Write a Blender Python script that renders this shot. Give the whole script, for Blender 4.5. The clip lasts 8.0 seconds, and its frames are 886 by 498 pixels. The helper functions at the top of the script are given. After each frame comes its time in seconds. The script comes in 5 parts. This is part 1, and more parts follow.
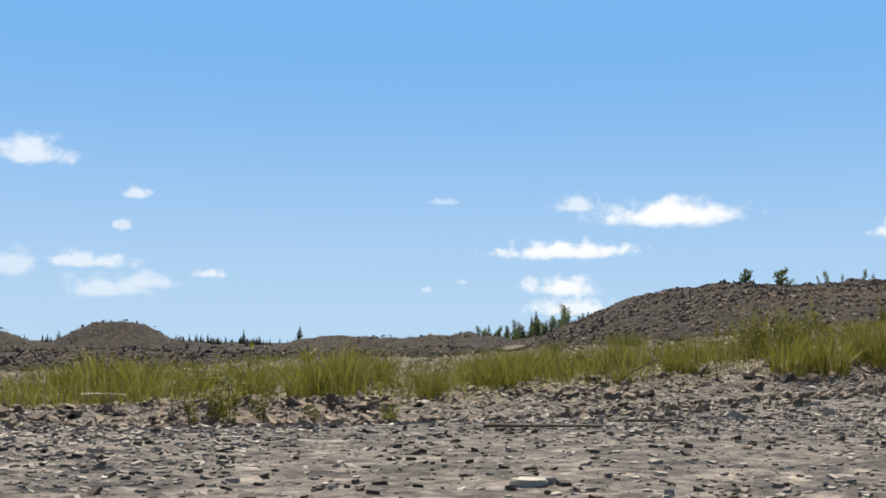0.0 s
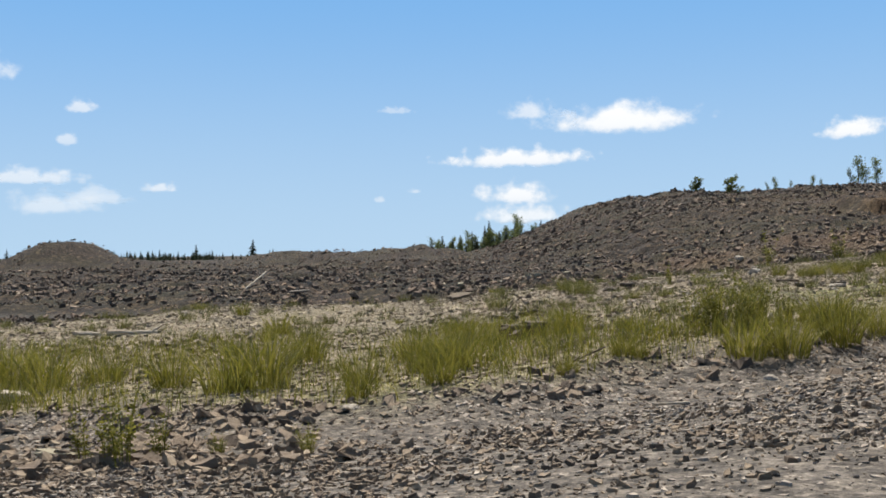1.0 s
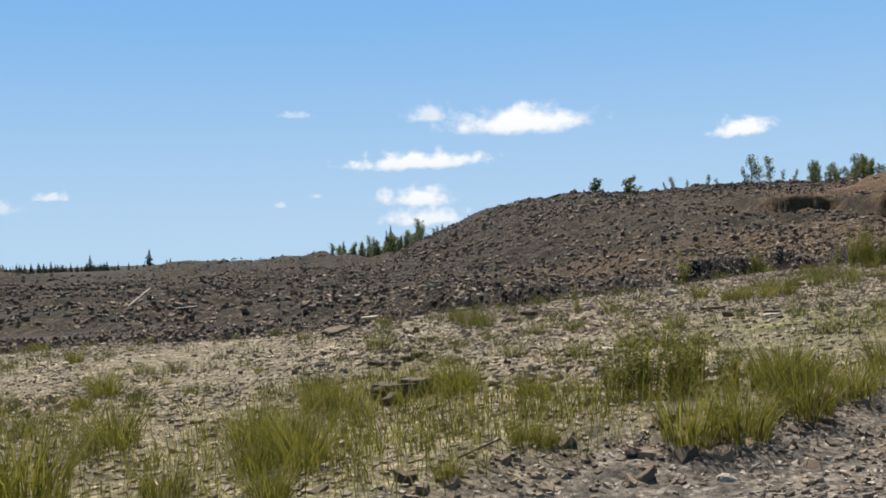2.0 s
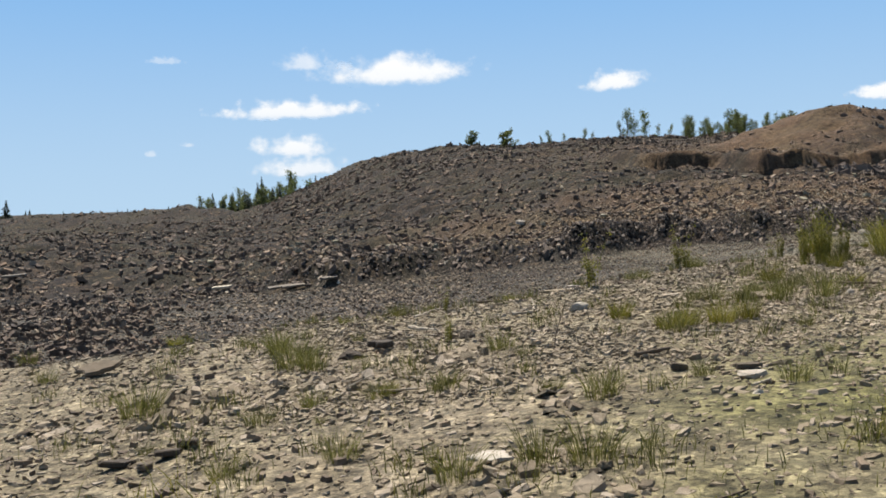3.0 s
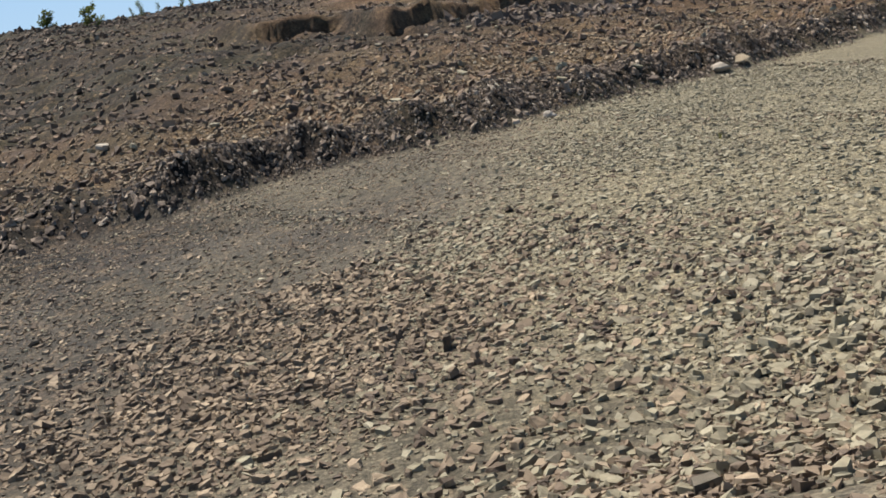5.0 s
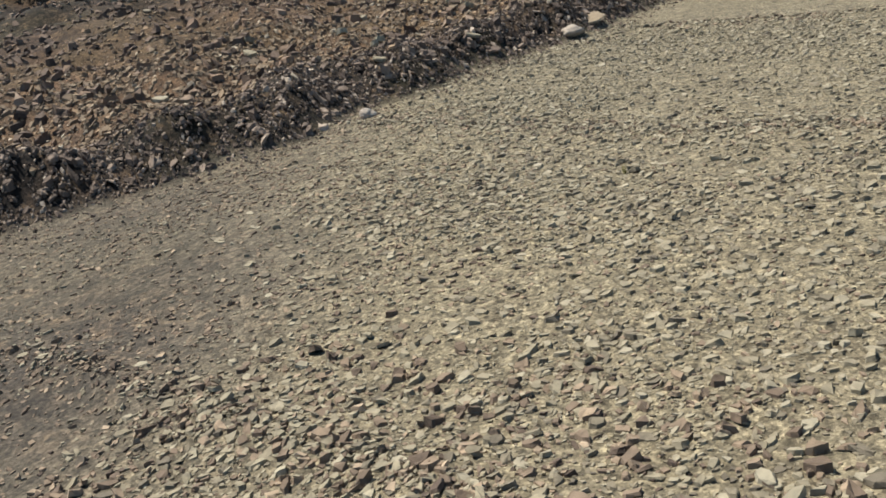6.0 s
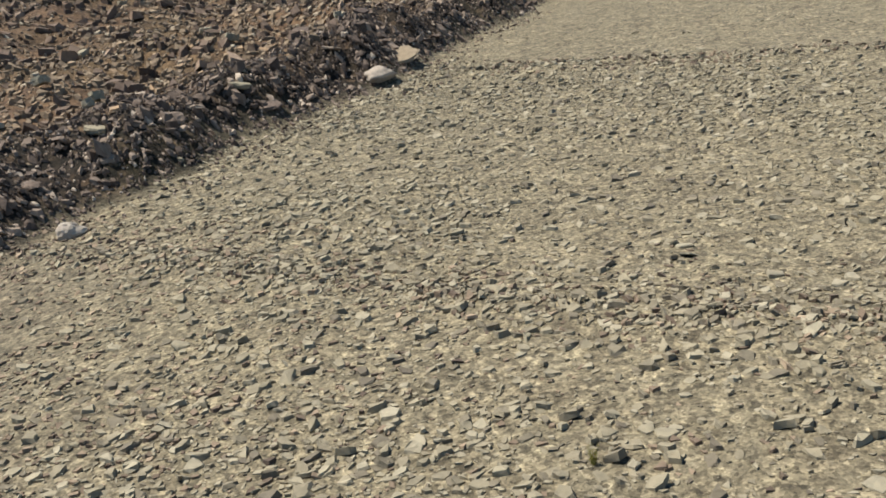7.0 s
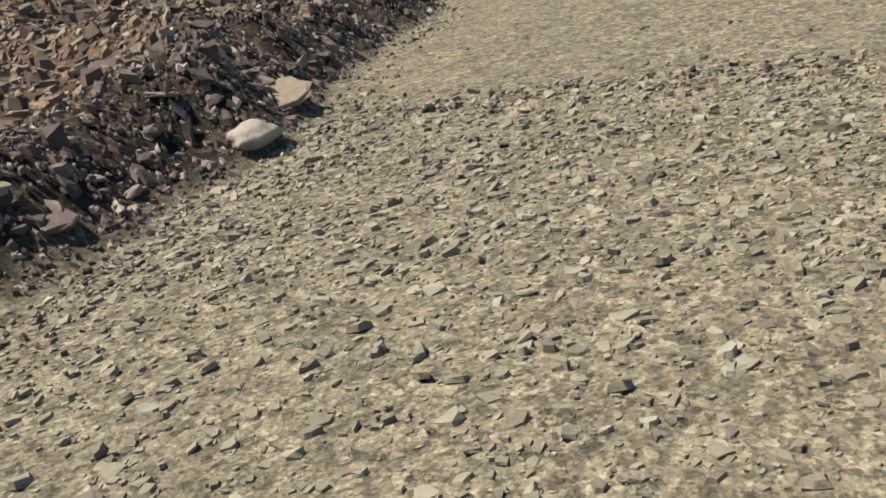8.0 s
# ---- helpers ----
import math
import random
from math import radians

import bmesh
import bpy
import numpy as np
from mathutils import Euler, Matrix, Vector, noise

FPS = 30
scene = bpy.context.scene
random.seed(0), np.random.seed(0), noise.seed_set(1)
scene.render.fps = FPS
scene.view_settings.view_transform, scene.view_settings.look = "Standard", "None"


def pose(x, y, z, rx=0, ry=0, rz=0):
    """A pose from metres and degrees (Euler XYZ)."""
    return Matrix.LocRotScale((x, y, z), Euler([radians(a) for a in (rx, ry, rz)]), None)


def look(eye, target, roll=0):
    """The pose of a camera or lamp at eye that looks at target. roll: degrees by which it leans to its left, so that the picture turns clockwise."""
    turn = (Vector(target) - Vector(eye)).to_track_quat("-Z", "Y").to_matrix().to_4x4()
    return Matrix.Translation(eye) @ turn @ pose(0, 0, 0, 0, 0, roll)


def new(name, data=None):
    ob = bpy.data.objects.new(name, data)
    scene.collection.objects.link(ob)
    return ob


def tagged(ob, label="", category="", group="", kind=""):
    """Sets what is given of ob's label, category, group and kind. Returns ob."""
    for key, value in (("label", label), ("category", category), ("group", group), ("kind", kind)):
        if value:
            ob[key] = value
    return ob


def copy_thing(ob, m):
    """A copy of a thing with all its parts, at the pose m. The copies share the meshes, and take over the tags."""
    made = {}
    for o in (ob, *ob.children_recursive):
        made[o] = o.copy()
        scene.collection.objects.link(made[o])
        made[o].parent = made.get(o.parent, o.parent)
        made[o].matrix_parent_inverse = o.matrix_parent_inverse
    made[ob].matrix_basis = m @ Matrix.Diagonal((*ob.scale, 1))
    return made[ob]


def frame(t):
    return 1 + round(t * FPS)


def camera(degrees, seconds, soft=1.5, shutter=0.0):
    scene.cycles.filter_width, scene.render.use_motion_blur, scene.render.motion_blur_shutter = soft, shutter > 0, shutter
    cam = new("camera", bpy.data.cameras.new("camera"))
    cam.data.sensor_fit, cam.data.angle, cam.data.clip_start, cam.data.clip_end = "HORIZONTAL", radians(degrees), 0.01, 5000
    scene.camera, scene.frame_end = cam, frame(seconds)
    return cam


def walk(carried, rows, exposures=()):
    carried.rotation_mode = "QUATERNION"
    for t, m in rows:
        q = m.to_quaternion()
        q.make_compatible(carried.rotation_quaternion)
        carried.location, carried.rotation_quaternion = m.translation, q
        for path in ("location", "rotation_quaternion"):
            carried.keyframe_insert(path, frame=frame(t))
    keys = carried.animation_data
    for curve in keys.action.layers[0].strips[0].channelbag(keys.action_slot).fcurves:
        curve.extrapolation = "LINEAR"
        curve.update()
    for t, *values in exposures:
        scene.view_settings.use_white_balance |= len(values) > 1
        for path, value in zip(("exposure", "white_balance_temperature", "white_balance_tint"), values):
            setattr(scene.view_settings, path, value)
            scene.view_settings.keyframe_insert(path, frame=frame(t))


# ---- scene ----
cam = camera(46.0, 8.0, soft=1.7)
PATH = [
    (0, (0.045, -0.098, 0.541), (0.048, 1.894, 0.723), 0.6),
    (0.5, (0.064, -0.037, 0.707), (0.086, 1.961, 0.796), -0.1),
    (1, (0.152, 0.314, 0.875), (0.244, 2.312, 0.883), -0.7),
    (1.2, (0.18, 0.507, 0.899), (0.322, 2.502, 0.9), -0.8),
    (2.3, (0.591, 2.055, 1.122), (0.913, 4.029, 1.134), -2.1),
    (2.5, (0.716, 2.515, 1.177), (1.078, 4.482, 1.17), -1.8),
    (2.7, (0.839, 3.039, 1.203), (1.256, 4.994, 1.173), -1.6),
    (3, (1.066, 3.735, 1.283), (1.57, 5.668, 1.191), -1.9),
    (3.5, (1.533, 5.102, 1.305), (2.202, 6.98, 1.145), -2.0),
    (4, (2.175, 6.637, 1.416), (2.972, 8.465, 1.258), -2.6),
    (4.5, (2.979, 8.252, 1.686), (3.927, 9.999, 1.462), -3.9),
    (5, (3.977, 9.762, 2.047), (5.066, 11.386, 1.628), -8.4),
    (5.2, (4.463, 10.411, 2.138), (5.573, 12.004, 1.657), -10.3),
    (6.3, (8.157, 14.2, 2.399), (9.551, 15.502, 1.797), -9.5),
    (6.5, (8.89, 14.853, 2.392), (10.344, 16.082, 1.778), -9.1),
    (7, (10.695, 16.519, 2.301), (12.259, 17.588, 1.659), -9.2),
    (7.5, (12.642, 18.185, 2.135), (14.269, 19.129, 1.457), -9.8),
    (8, (14.823, 19.88, 1.86), (16.521, 20.678, 1.166), -12.2),
]
walk(cam, [(t, look(eye, target, roll)) for t, eye, target, roll in PATH], [(0.0, 0.78), (0.5, 0.74), (1.0, 0.74), (4.5, 0.76), (5.0, 0.8), (5.2, 0.8), (6.3, 0.78), (8.0, 0.78)])

# ---- world and sun ----
SUN_AZ, SUN_EL = -8.0, 60.0          # degrees clockwise from +y, degrees above the horizon
world = bpy.data.worlds.new("sky")
scene.world = world
world.use_nodes = True
wn = world.node_tree.nodes
sky = wn.new("ShaderNodeTexSky")
sky.sky_type = "NISHITA"
sky.sun_disc = False
sky.sun_elevation, sky.sun_rotation = radians(SUN_EL), radians(SUN_AZ)
sky.air_density, sky.dust_density, sky.ozone_density = 1.0, 0.0, 3.0
wn["Background"].inputs["Strength"].default_value = 0.06
# pale summer haze low over the horizon
tc = wn.new("ShaderNodeTexCoord")
sep = wn.new("ShaderNodeSeparateXYZ")
low = wn.new("ShaderNodeMapRange")
low.interpolation_type = "SMOOTHSTEP"
low.inputs["From Min"].default_value, low.inputs["From Max"].default_value = 0.62, 0.3
haze = wn.new("ShaderNodeMix")
haze.data_type = "RGBA"
world.node_tree.links.new(tc.outputs["Generated"], sep.inputs[0])
world.node_tree.links.new(sep.outputs["Z"], low.inputs["Value"])
world.node_tree.links.new(low.outputs["Result"], haze.inputs[0])
band = wn.new("ShaderNodeMapRange")
band.interpolation_type = "SMOOTHSTEP"
band.inputs["From Min"].default_value, band.inputs["From Max"].default_value = -0.04, 0.3
air = wn.new("ShaderNodeMix")
air.data_type = "RGBA"
air.inputs[6].default_value, air.inputs[7].default_value = (4.9, 6.8, 8.7, 1), (1.9, 4.5, 8.4, 1)
world.node_tree.links.new(sep.outputs["Z"], band.inputs["Value"])
world.node_tree.links.new(band.outputs["Result"], air.inputs[0])
world.node_tree.links.new(air.outputs[2], haze.inputs[7])
hue = wn.new("ShaderNodeHueSaturation")
hue.inputs["Value"].default_value = 0.65
world.node_tree.links.new(sky.outputs["Color"], hue.inputs["Color"])
world.node_tree.links.new(hue.outputs["Color"], haze.inputs[6])
world.node_tree.links.new(haze.outputs[2], wn["Background"].inputs["Color"])

sun = new("sun", bpy.data.lights.new("sun", "SUN"))
sun.data.energy, sun.data.angle, sun.data.color = 5.0, radians(0.53), (1.0, 0.96, 0.89)
az, el = radians(SUN_AZ), radians(SUN_EL)
sun.matrix_world = look((0, 0, 60), (-50 * math.sin(az) * math.cos(el), -50 * math.cos(az) * math.cos(el), 60 - 50 * math.sin(el)))
scene.view_settings.exposure = 0.0

# ---- arithmetic for the ground ----
rng = np.random.default_rng(7)


def step(a, b, v):
    t = np.clip((v - a) / (b - a), 0, 1)
    return t * t * (3 - 2 * t)


def soft(v, k=1.0):
    """A smooth max(0, v)."""
    return np.logaddexp(0, np.asarray(v, float) * k) / k


def lattice(ix, iy, seed):
    h = np.sin(ix * 127.1 + iy * 311.7 + seed * 74.7) * 43758.5453
    return h - np.floor(h)


def bumps(x, y, size, seed=0):
    """Smooth value noise from -1 to 1 with bumps of about that size in metres."""
    x, y = np.asarray(x, float) / size, np.asarray(y, float) / size
    ix, iy = np.floor(x), np.floor(y)
    u, v = step(0, 1, x - ix), step(0, 1, y - iy)
    a, b = lattice(ix, iy, seed), lattice(ix + 1, iy, seed)
    c, d = lattice(ix, iy + 1, seed), lattice(ix + 1, iy + 1, seed)
    return 2 * (a + (b - a) * u + (c - a) * v + (a - b - c + d) * u * v) - 1


def pad_edge(x):
    """Where the gravel pad of the start meets the grass."""
    return 4.2 + 0.3 * soft(x - 0.3, 2.5) + 0.1 * bumps(x, 0, 0.6, 3)


def pad_height(x, y):
    """The gravel pad: a low crown that falls away to the grass."""
    return 0.42 - 0.085 * soft(y - 1.5 - 1.3 * soft(x - 0.2, 3.0), 4.0) - 0.03 * soft(-0.8 - x, 2.0) + 0.012 * bumps(x, y, 0.7, 4)


def bank_edge(x):
    """The far brink of the sandy shelf."""
    return 9.75 + 0.33 * soft(x - 2.2, 1.5) + 0.22 * soft(0.8 - x, 1.5) + 0.3 * bumps(x, 0, 1.7, 5) - 1.5 * soft(x - 6.2, 1.2) + 0.35 * np.exp(-((x - 2.0) / 0.7) ** 2)


def berm_foot(x):
    """Where the haul road meets the windrow of rubble."""
    return 23.0 + 0.3 * soft(13.5 - x, 0.6) + 0.17 * soft(x - 16, 0.6) + 0.22 * bumps(x, 0, 2.3, 8) + 0.1 * bumps(x, 0, 0.7, 9)


def mound(x, y, cx, cy, rx, ry, h, power=2.0):
    r = np.sqrt(((x - cx) / rx) ** 2 + ((y - cy) / ry) ** 2)
    return h * np.exp(-r ** power)


def behind(x, y):
    """How far behind the windrow's foot a place lies."""
    return y - berm_foot(x)


def cut_a(x, y):
    """How far behind the foot of the long cut face a place lies."""
    return y - (39.4 + 0.47 * (x - 23.2) + 0.22 * bumps(x, 0, 1.7, 41) + 0.12 * bumps(x, 0, 0.6, 46))


def cut_b(x, y):
    return y - (42.9 - 0.3 * (x - 21) + 0.45 * bumps(x, 0, 1.3, 42))


def height(x, y):
    x, y = np.asarray(x, float), np.asarray(y, float)
    shelf = 0.30 + np.where(x > 0, 0.85, 0.45) * np.tanh(x / 10) + 0.02 * np.clip(y - 4, -6, 10)
    shelf = shelf + 0.035 * bumps(x, y, 1.3, 1) + 0.015 * bumps(x, y, 0.4, 2)
    pad = pad_height(x, y)
    shelf = pad + (shelf - pad) * step(-0.45, 0.3, y - pad_edge(x)) + 0.03 * np.exp(-((y - pad_edge(x)) / 0.3) ** 2) * (1 + bumps(x, y, 0.5, 4)) * (1 - step(0, 1.2, x))
    road = 0.25 - 0.95 * np.tanh(soft(12 - x, 0.8) * (0.07 + 0.004 * np.clip(y - 12, 0, 16)) / 0.95)
    road = road + 0.03 * bumps(x, y, 2.1, 6) + 0.012 * bumps(x, y, 0.5, 7)
    for at in (9.6, 15.2, 21.15):
        road = road + 0.05 * np.exp(-((x - at - 0.25 * bumps(y, at, 1.8, 16)) / 0.22) ** 2) * (0.8 + 0.5 * bumps(x, y, 0.4, 17))
    brink = bank_edge(x)
    z = shelf + (road - shelf) * step(brink - 0.3, brink + 3.9, y)
    # windrow and the tip behind it
    u = behind(x, y)
    rough = step(0.1, 1.5, u) * (1 - 0.8 * step(90, 200, np.hypot(x, y)))
    face = 0.78 + 0.25 * bumps(x, y, 1.1, 18) + 2.6 * (1 - step(1.5, 4.5, x))
    z = z + step(-0.05, face, u) * (0.43 + 0.15 * bumps(x, y, 0.9, 11))
    z = z + 0.13 * np.exp(-((u - 1.1) / 0.5) ** 2) * (1 + 0.8 * bumps(x, y, 0.6, 12)) * step(1, 6, x)
    z = z + np.exp(-((u - 0.55) / 0.45) ** 2) * (0.1 * bumps(x, y, 0.45, 61) + 0.06 * bumps(x, y, 0.25, 62)) * step(0, 4, x)
    lift = step(5.5, 20.5, x) * (1 + 0.008 * soft(x - 36, 0.3))
    rise = 57 - soft(57 - u, 0.25)
    rise = np.where(u > 0, np.maximum(rise, 0), 0)
    z = z + 0.0845 * lift * rise - 0.08 * lift * soft(u - 66, 0.2) * (u < 160) - 7.5 * lift * (u >= 160)
    # two cut faces on the slope
    wide = step(22.6, 23.4, x) * (1 - step(33, 36, x))
    d = cut_a(x, y)
    z = z + (0.8 - 0.03 * np.clip(x - 23, 0, 12)) * wide * step(0, 0.22 + 0.1 * bumps(x, y, 0.8, 49), d) * (1 - step(1.0, 8, d))
    wide = step(19.7, 20.5, x) * (1 - step(22.4, 23.6, x))
    d = cut_b(x, y)
    z = z + 0.6 * wide * step(0, 0.25 + 0.1 * bumps(x, y, 0.8, 49), d) * (1 - step(1.0, 8, d))
    z = z + mound(x, y, 52, 62, 15, 13, 1.0)
    z = z + mound(x, y, 34.5, 51, 7.0, 7.0, 0.75) + mound(x, y, 34.6, 51, 4.2, 4.5, 1.45)
    z = z + mound(x, y, 31.5, 73, 8, 8, 0.45) + mound(x, y, 48, 55, 10, 9, 1.4) - mound(x, y, 24, 74, 2.5, 5, 0.35)
    z = z + mound(x, y, -32.8, 106, 5.0, 8, 2.7, 4) + mound(x, y, -26.3, 101, 4.6, 6, 1.3)
    z = z + mound(x, y, -46, 104, 4.5, 6, 2.2) + mound(x, y, -9, 100, 10, 8, 1.05) + mound(x, y, 2, 92, 6, 6, 0.95) + mound(x, y, -1, 96, 9, 8, 0.5)
    z = z + step(8, 30, u) * (1 - step(60, 140, np.hypot(x, y))) * 0.35 * bumps(x, y, 7, 15)
    far = np.hypot(x, y)
    z = z + step(30, 60, u) * (1 - step(120, 220, far)) * (1 - 0.7 * lift) * (0.35 * bumps(x, y, 9, 43) + 0.25 * bumps(x, y, 4, 44))
    z = z + rough * (0.15 * bumps(x, y, 2.2, 13) + 0.11 * bumps(x, y, 0.8, 14))
    return z


def slope(x, y, e=0.15):
    return (height(x + e, y) - height(x - e, y)) / (2 * e), (height(x, y + e) - height(x, y - e)) / (2 * e)


# ---- meshes ----
def quads(name, verts, faces):
    """A mesh from arrays of places and of four corners a face."""
    me = bpy.data.meshes.new(name)
    verts, faces = np.asarray(verts, np.float32), np.asarray(faces, np.int32)
    me.vertices.add(len(verts))
    me.vertices.foreach_set("co", verts.ravel())
    me.loops.add(faces.size)
    me.loops.foreach_set("vertex_index", faces.ravel())
    me.polygons.add(len(faces))
    me.polygons.foreach_set("loop_start", np.arange(0, faces.size, faces.shape[1], dtype=np.int32))
    me.polygons.foreach_set("use_smooth", np.zeros(len(faces), bool))
    me.update(calc_edges=True)
    return me


def part(name, me, material, parent=None, label=""):
    """One mesh object, under its thing when a parent is given."""
    if isinstance(me, bmesh.types.BMesh):
        bm, me = me, bpy.data.meshes.new(name)
        bm.to_mesh(me)
        bm.free()
    if material and not me.materials:
        me.materials.append(material)
    ob = new(name, me)
    ob.parent = parent
    return tagged(ob, label)


# ---- materials ----
def material(name, roughness=0.9):
    m = bpy.data.materials.new(name)
    m.use_nodes = True
    n = m.node_tree.nodes
    b = n["Principled BSDF"]
    b.inputs["Roughness"].default_value = roughness
    b.inputs["Specular IOR Level"].default_value = 0.25
    return m, n, m.node_tree.links, b


def ramp(n, stops):
    r = n.new("ShaderNodeValToRGB")
    e = r.color_ramp.elements
    while len(e) < len(stops):
        e.new(0.5)
    for k, (p, c) in zip(e, stops):
        k.position, k.color = p, (*c, 1)
    return r


def grain(n, l, coord, scale, detail=4, rough=0.6):
    t = n.new("ShaderNodeTexNoise")
    t.inputs["Scale"].default_value, t.inputs["Detail"].default_value, t.inputs["Roughness"].default_value = scale, detail, rough
    l.new(coord, t.inputs["Vector"])
    return t.outputs["Fac"]


def blend(n, l, kind, fac, a, b):
    m = n.new("ShaderNodeMix")
    m.data_type, m.blend_type = "RGBA", kind
    for k, v in ((0, fac), (6, a), (7, b)):
        if isinstance(v, (int, float)):
            m.inputs[k].default_value = v
        elif isinstance(v, tuple):
            m.inputs[k].default_value = (*v, 1)
        else:
            l.new(v, m.inputs[k])
    return m.outputs[2]


def relief(n, l, b, value, strength, distance):
    k = n.new("ShaderNodeBump")
    k.inputs["Strength"].default_value, k.inputs["Distance"].default_value = strength, distance
    l.new(value, k.inputs["Height"])
    l.new(k.outputs["Normal"], b.inputs["Normal"])


def stone_material(name, stops, tint=(0.35, 0.28, 0.2), dust=0.35):
    """Broken rock: each piece its own shade, with fine grain and dust."""
    m, n, l, b = material(name, 0.85)
    geo, tc = n.new("ShaderNodeNewGeometry"), n.new("ShaderNodeTexCoord")
    info = n.new("ShaderNodeObjectInfo")
    add = n.new("ShaderNodeMath")
    add.operation = "ADD"
    l.new(geo.outputs["Random Per Island"], add.inputs[0])
    l.new(info.outputs["Random"], add.inputs[1])
    fr = n.new("ShaderNodeMath")
    fr.operation = "FRACT"
    l.new(add.outputs[0], fr.inputs[0])
    r = ramp(n, stops)
    l.new(fr.outputs[0], r.inputs["Fac"])
    g = grain(n, l, geo.outputs["Position"], 14, 5)
    gr = ramp(n, ((0.3, (0.72, 0.72, 0.72)), (0.7, (1.2, 1.18, 1.15))))
    l.new(g, gr.inputs["Fac"])
    c = blend(n, l, "MULTIPLY", 1.0, r.outputs["Color"], gr.outputs["Color"])
    big = grain(n, l, geo.outputs["Position"], 0.45, 3)
    br = ramp(n, ((0.35, (0, 0, 0)), (0.7, (dust, dust, dust))))
    l.new(big, br.inputs["Fac"])
    c = blend(n, l, "MIX", br.outputs["Color"], c, tint)
    l.new(c, b.inputs["Base Color"])
    relief(n, l, b, grain(n, l, geo.outputs["Position"], 26, 7, 0.7), 0.6, 0.022)
    return m


PAD_STONE = stone_material("grey_shale_chips", ((0, (0.121, 0.099, 0.082)), (0.35, (0.256, 0.214, 0.178)), (0.75, (0.367, 0.309, 0.249)), (1, (0.480, 0.411, 0.328))), (0.367, 0.297, 0.222), 0.3)
ROAD_STONE = stone_material("tan_shale_chips", ((0, (0.103, 0.085, 0.064)), (0.3, (0.200, 0.171, 0.116)), (0.75, (0.260, 0.226, 0.154)), (1, (0.327, 0.290, 0.207))), (0.266, 0.232, 0.154), 0.4)
GREY_STONE = stone_material("brown_grey_shale", ((0, (0.071, 0.051, 0.039)), (0.4, (0.157, 0.116, 0.082)), (0.8, (0.235, 0.176, 0.120)), (1, (0.356, 0.275, 0.188))), (0.242, 0.176, 0.109), 0.3)
TIP_STONE = stone_material("dark_tip_rubble", ((0, (0.043, 0.030, 0.022)), (0.45, (0.102, 0.072, 0.053)), (0.8, (0.155, 0.109, 0.078)), (0.93, (0.212, 0.136, 0.086)), (1, (0.349, 0.263, 0.189))), (0.155, 0.102, 0.064), 0.4)
WINDROW_STONE = stone_material("windrow_rubble", ((0, (0.055, 0.040, 0.031)), (0.55, (0.138, 0.103, 0.079)), (0.82, (0.234, 0.179, 0.135)), (0.94, (0.359, 0.281, 0.211)), (1, (0.552, 0.454, 0.344))), (0.152, 0.107, 0.074), 0.3)
RED_STONE = stone_material("reddish_tip_rubble", ((0, (0.071, 0.050, 0.036)), (0.4, (0.154, 0.115, 0.076)), (0.75, (0.230, 0.174, 0.114)), (0.9, (0.283, 0.185, 0.105)), (1, (0.441, 0.386, 0.284))), (0.230, 0.162, 0.096), 0.45)
BLOCK_STONE = stone_material("mauve_grey_blocks", ((0, (0.050, 0.038, 0.033)), (0.5, (0.122, 0.092, 0.075)), (0.85, (0.200, 0.154, 0.120)), (1, (0.329, 0.262, 0.198))), (0.158, 0.108, 0.072), 0.4)
SHELF_STONE = stone_material("yellow_grey_shale", ((0, (0.107, 0.079, 0.053)), (0.3, (0.206, 0.161, 0.106)), (0.75, (0.288, 0.228, 0.158)), (1, (0.388, 0.316, 0.240))), (0.282, 0.220, 0.140), 0.4)
PALE_STONE = stone_material("pale_stone", ((0, (0.337, 0.287, 0.229)), (1, (0.461, 0.402, 0.327))), (0.389, 0.329, 0.254), 0.3)
DARK_STONE = stone_material("dark_slab", ((0, (0.051, 0.038, 0.028)), (1, (0.102, 0.079, 0.057))), (0.158, 0.117, 0.073), 0.3)


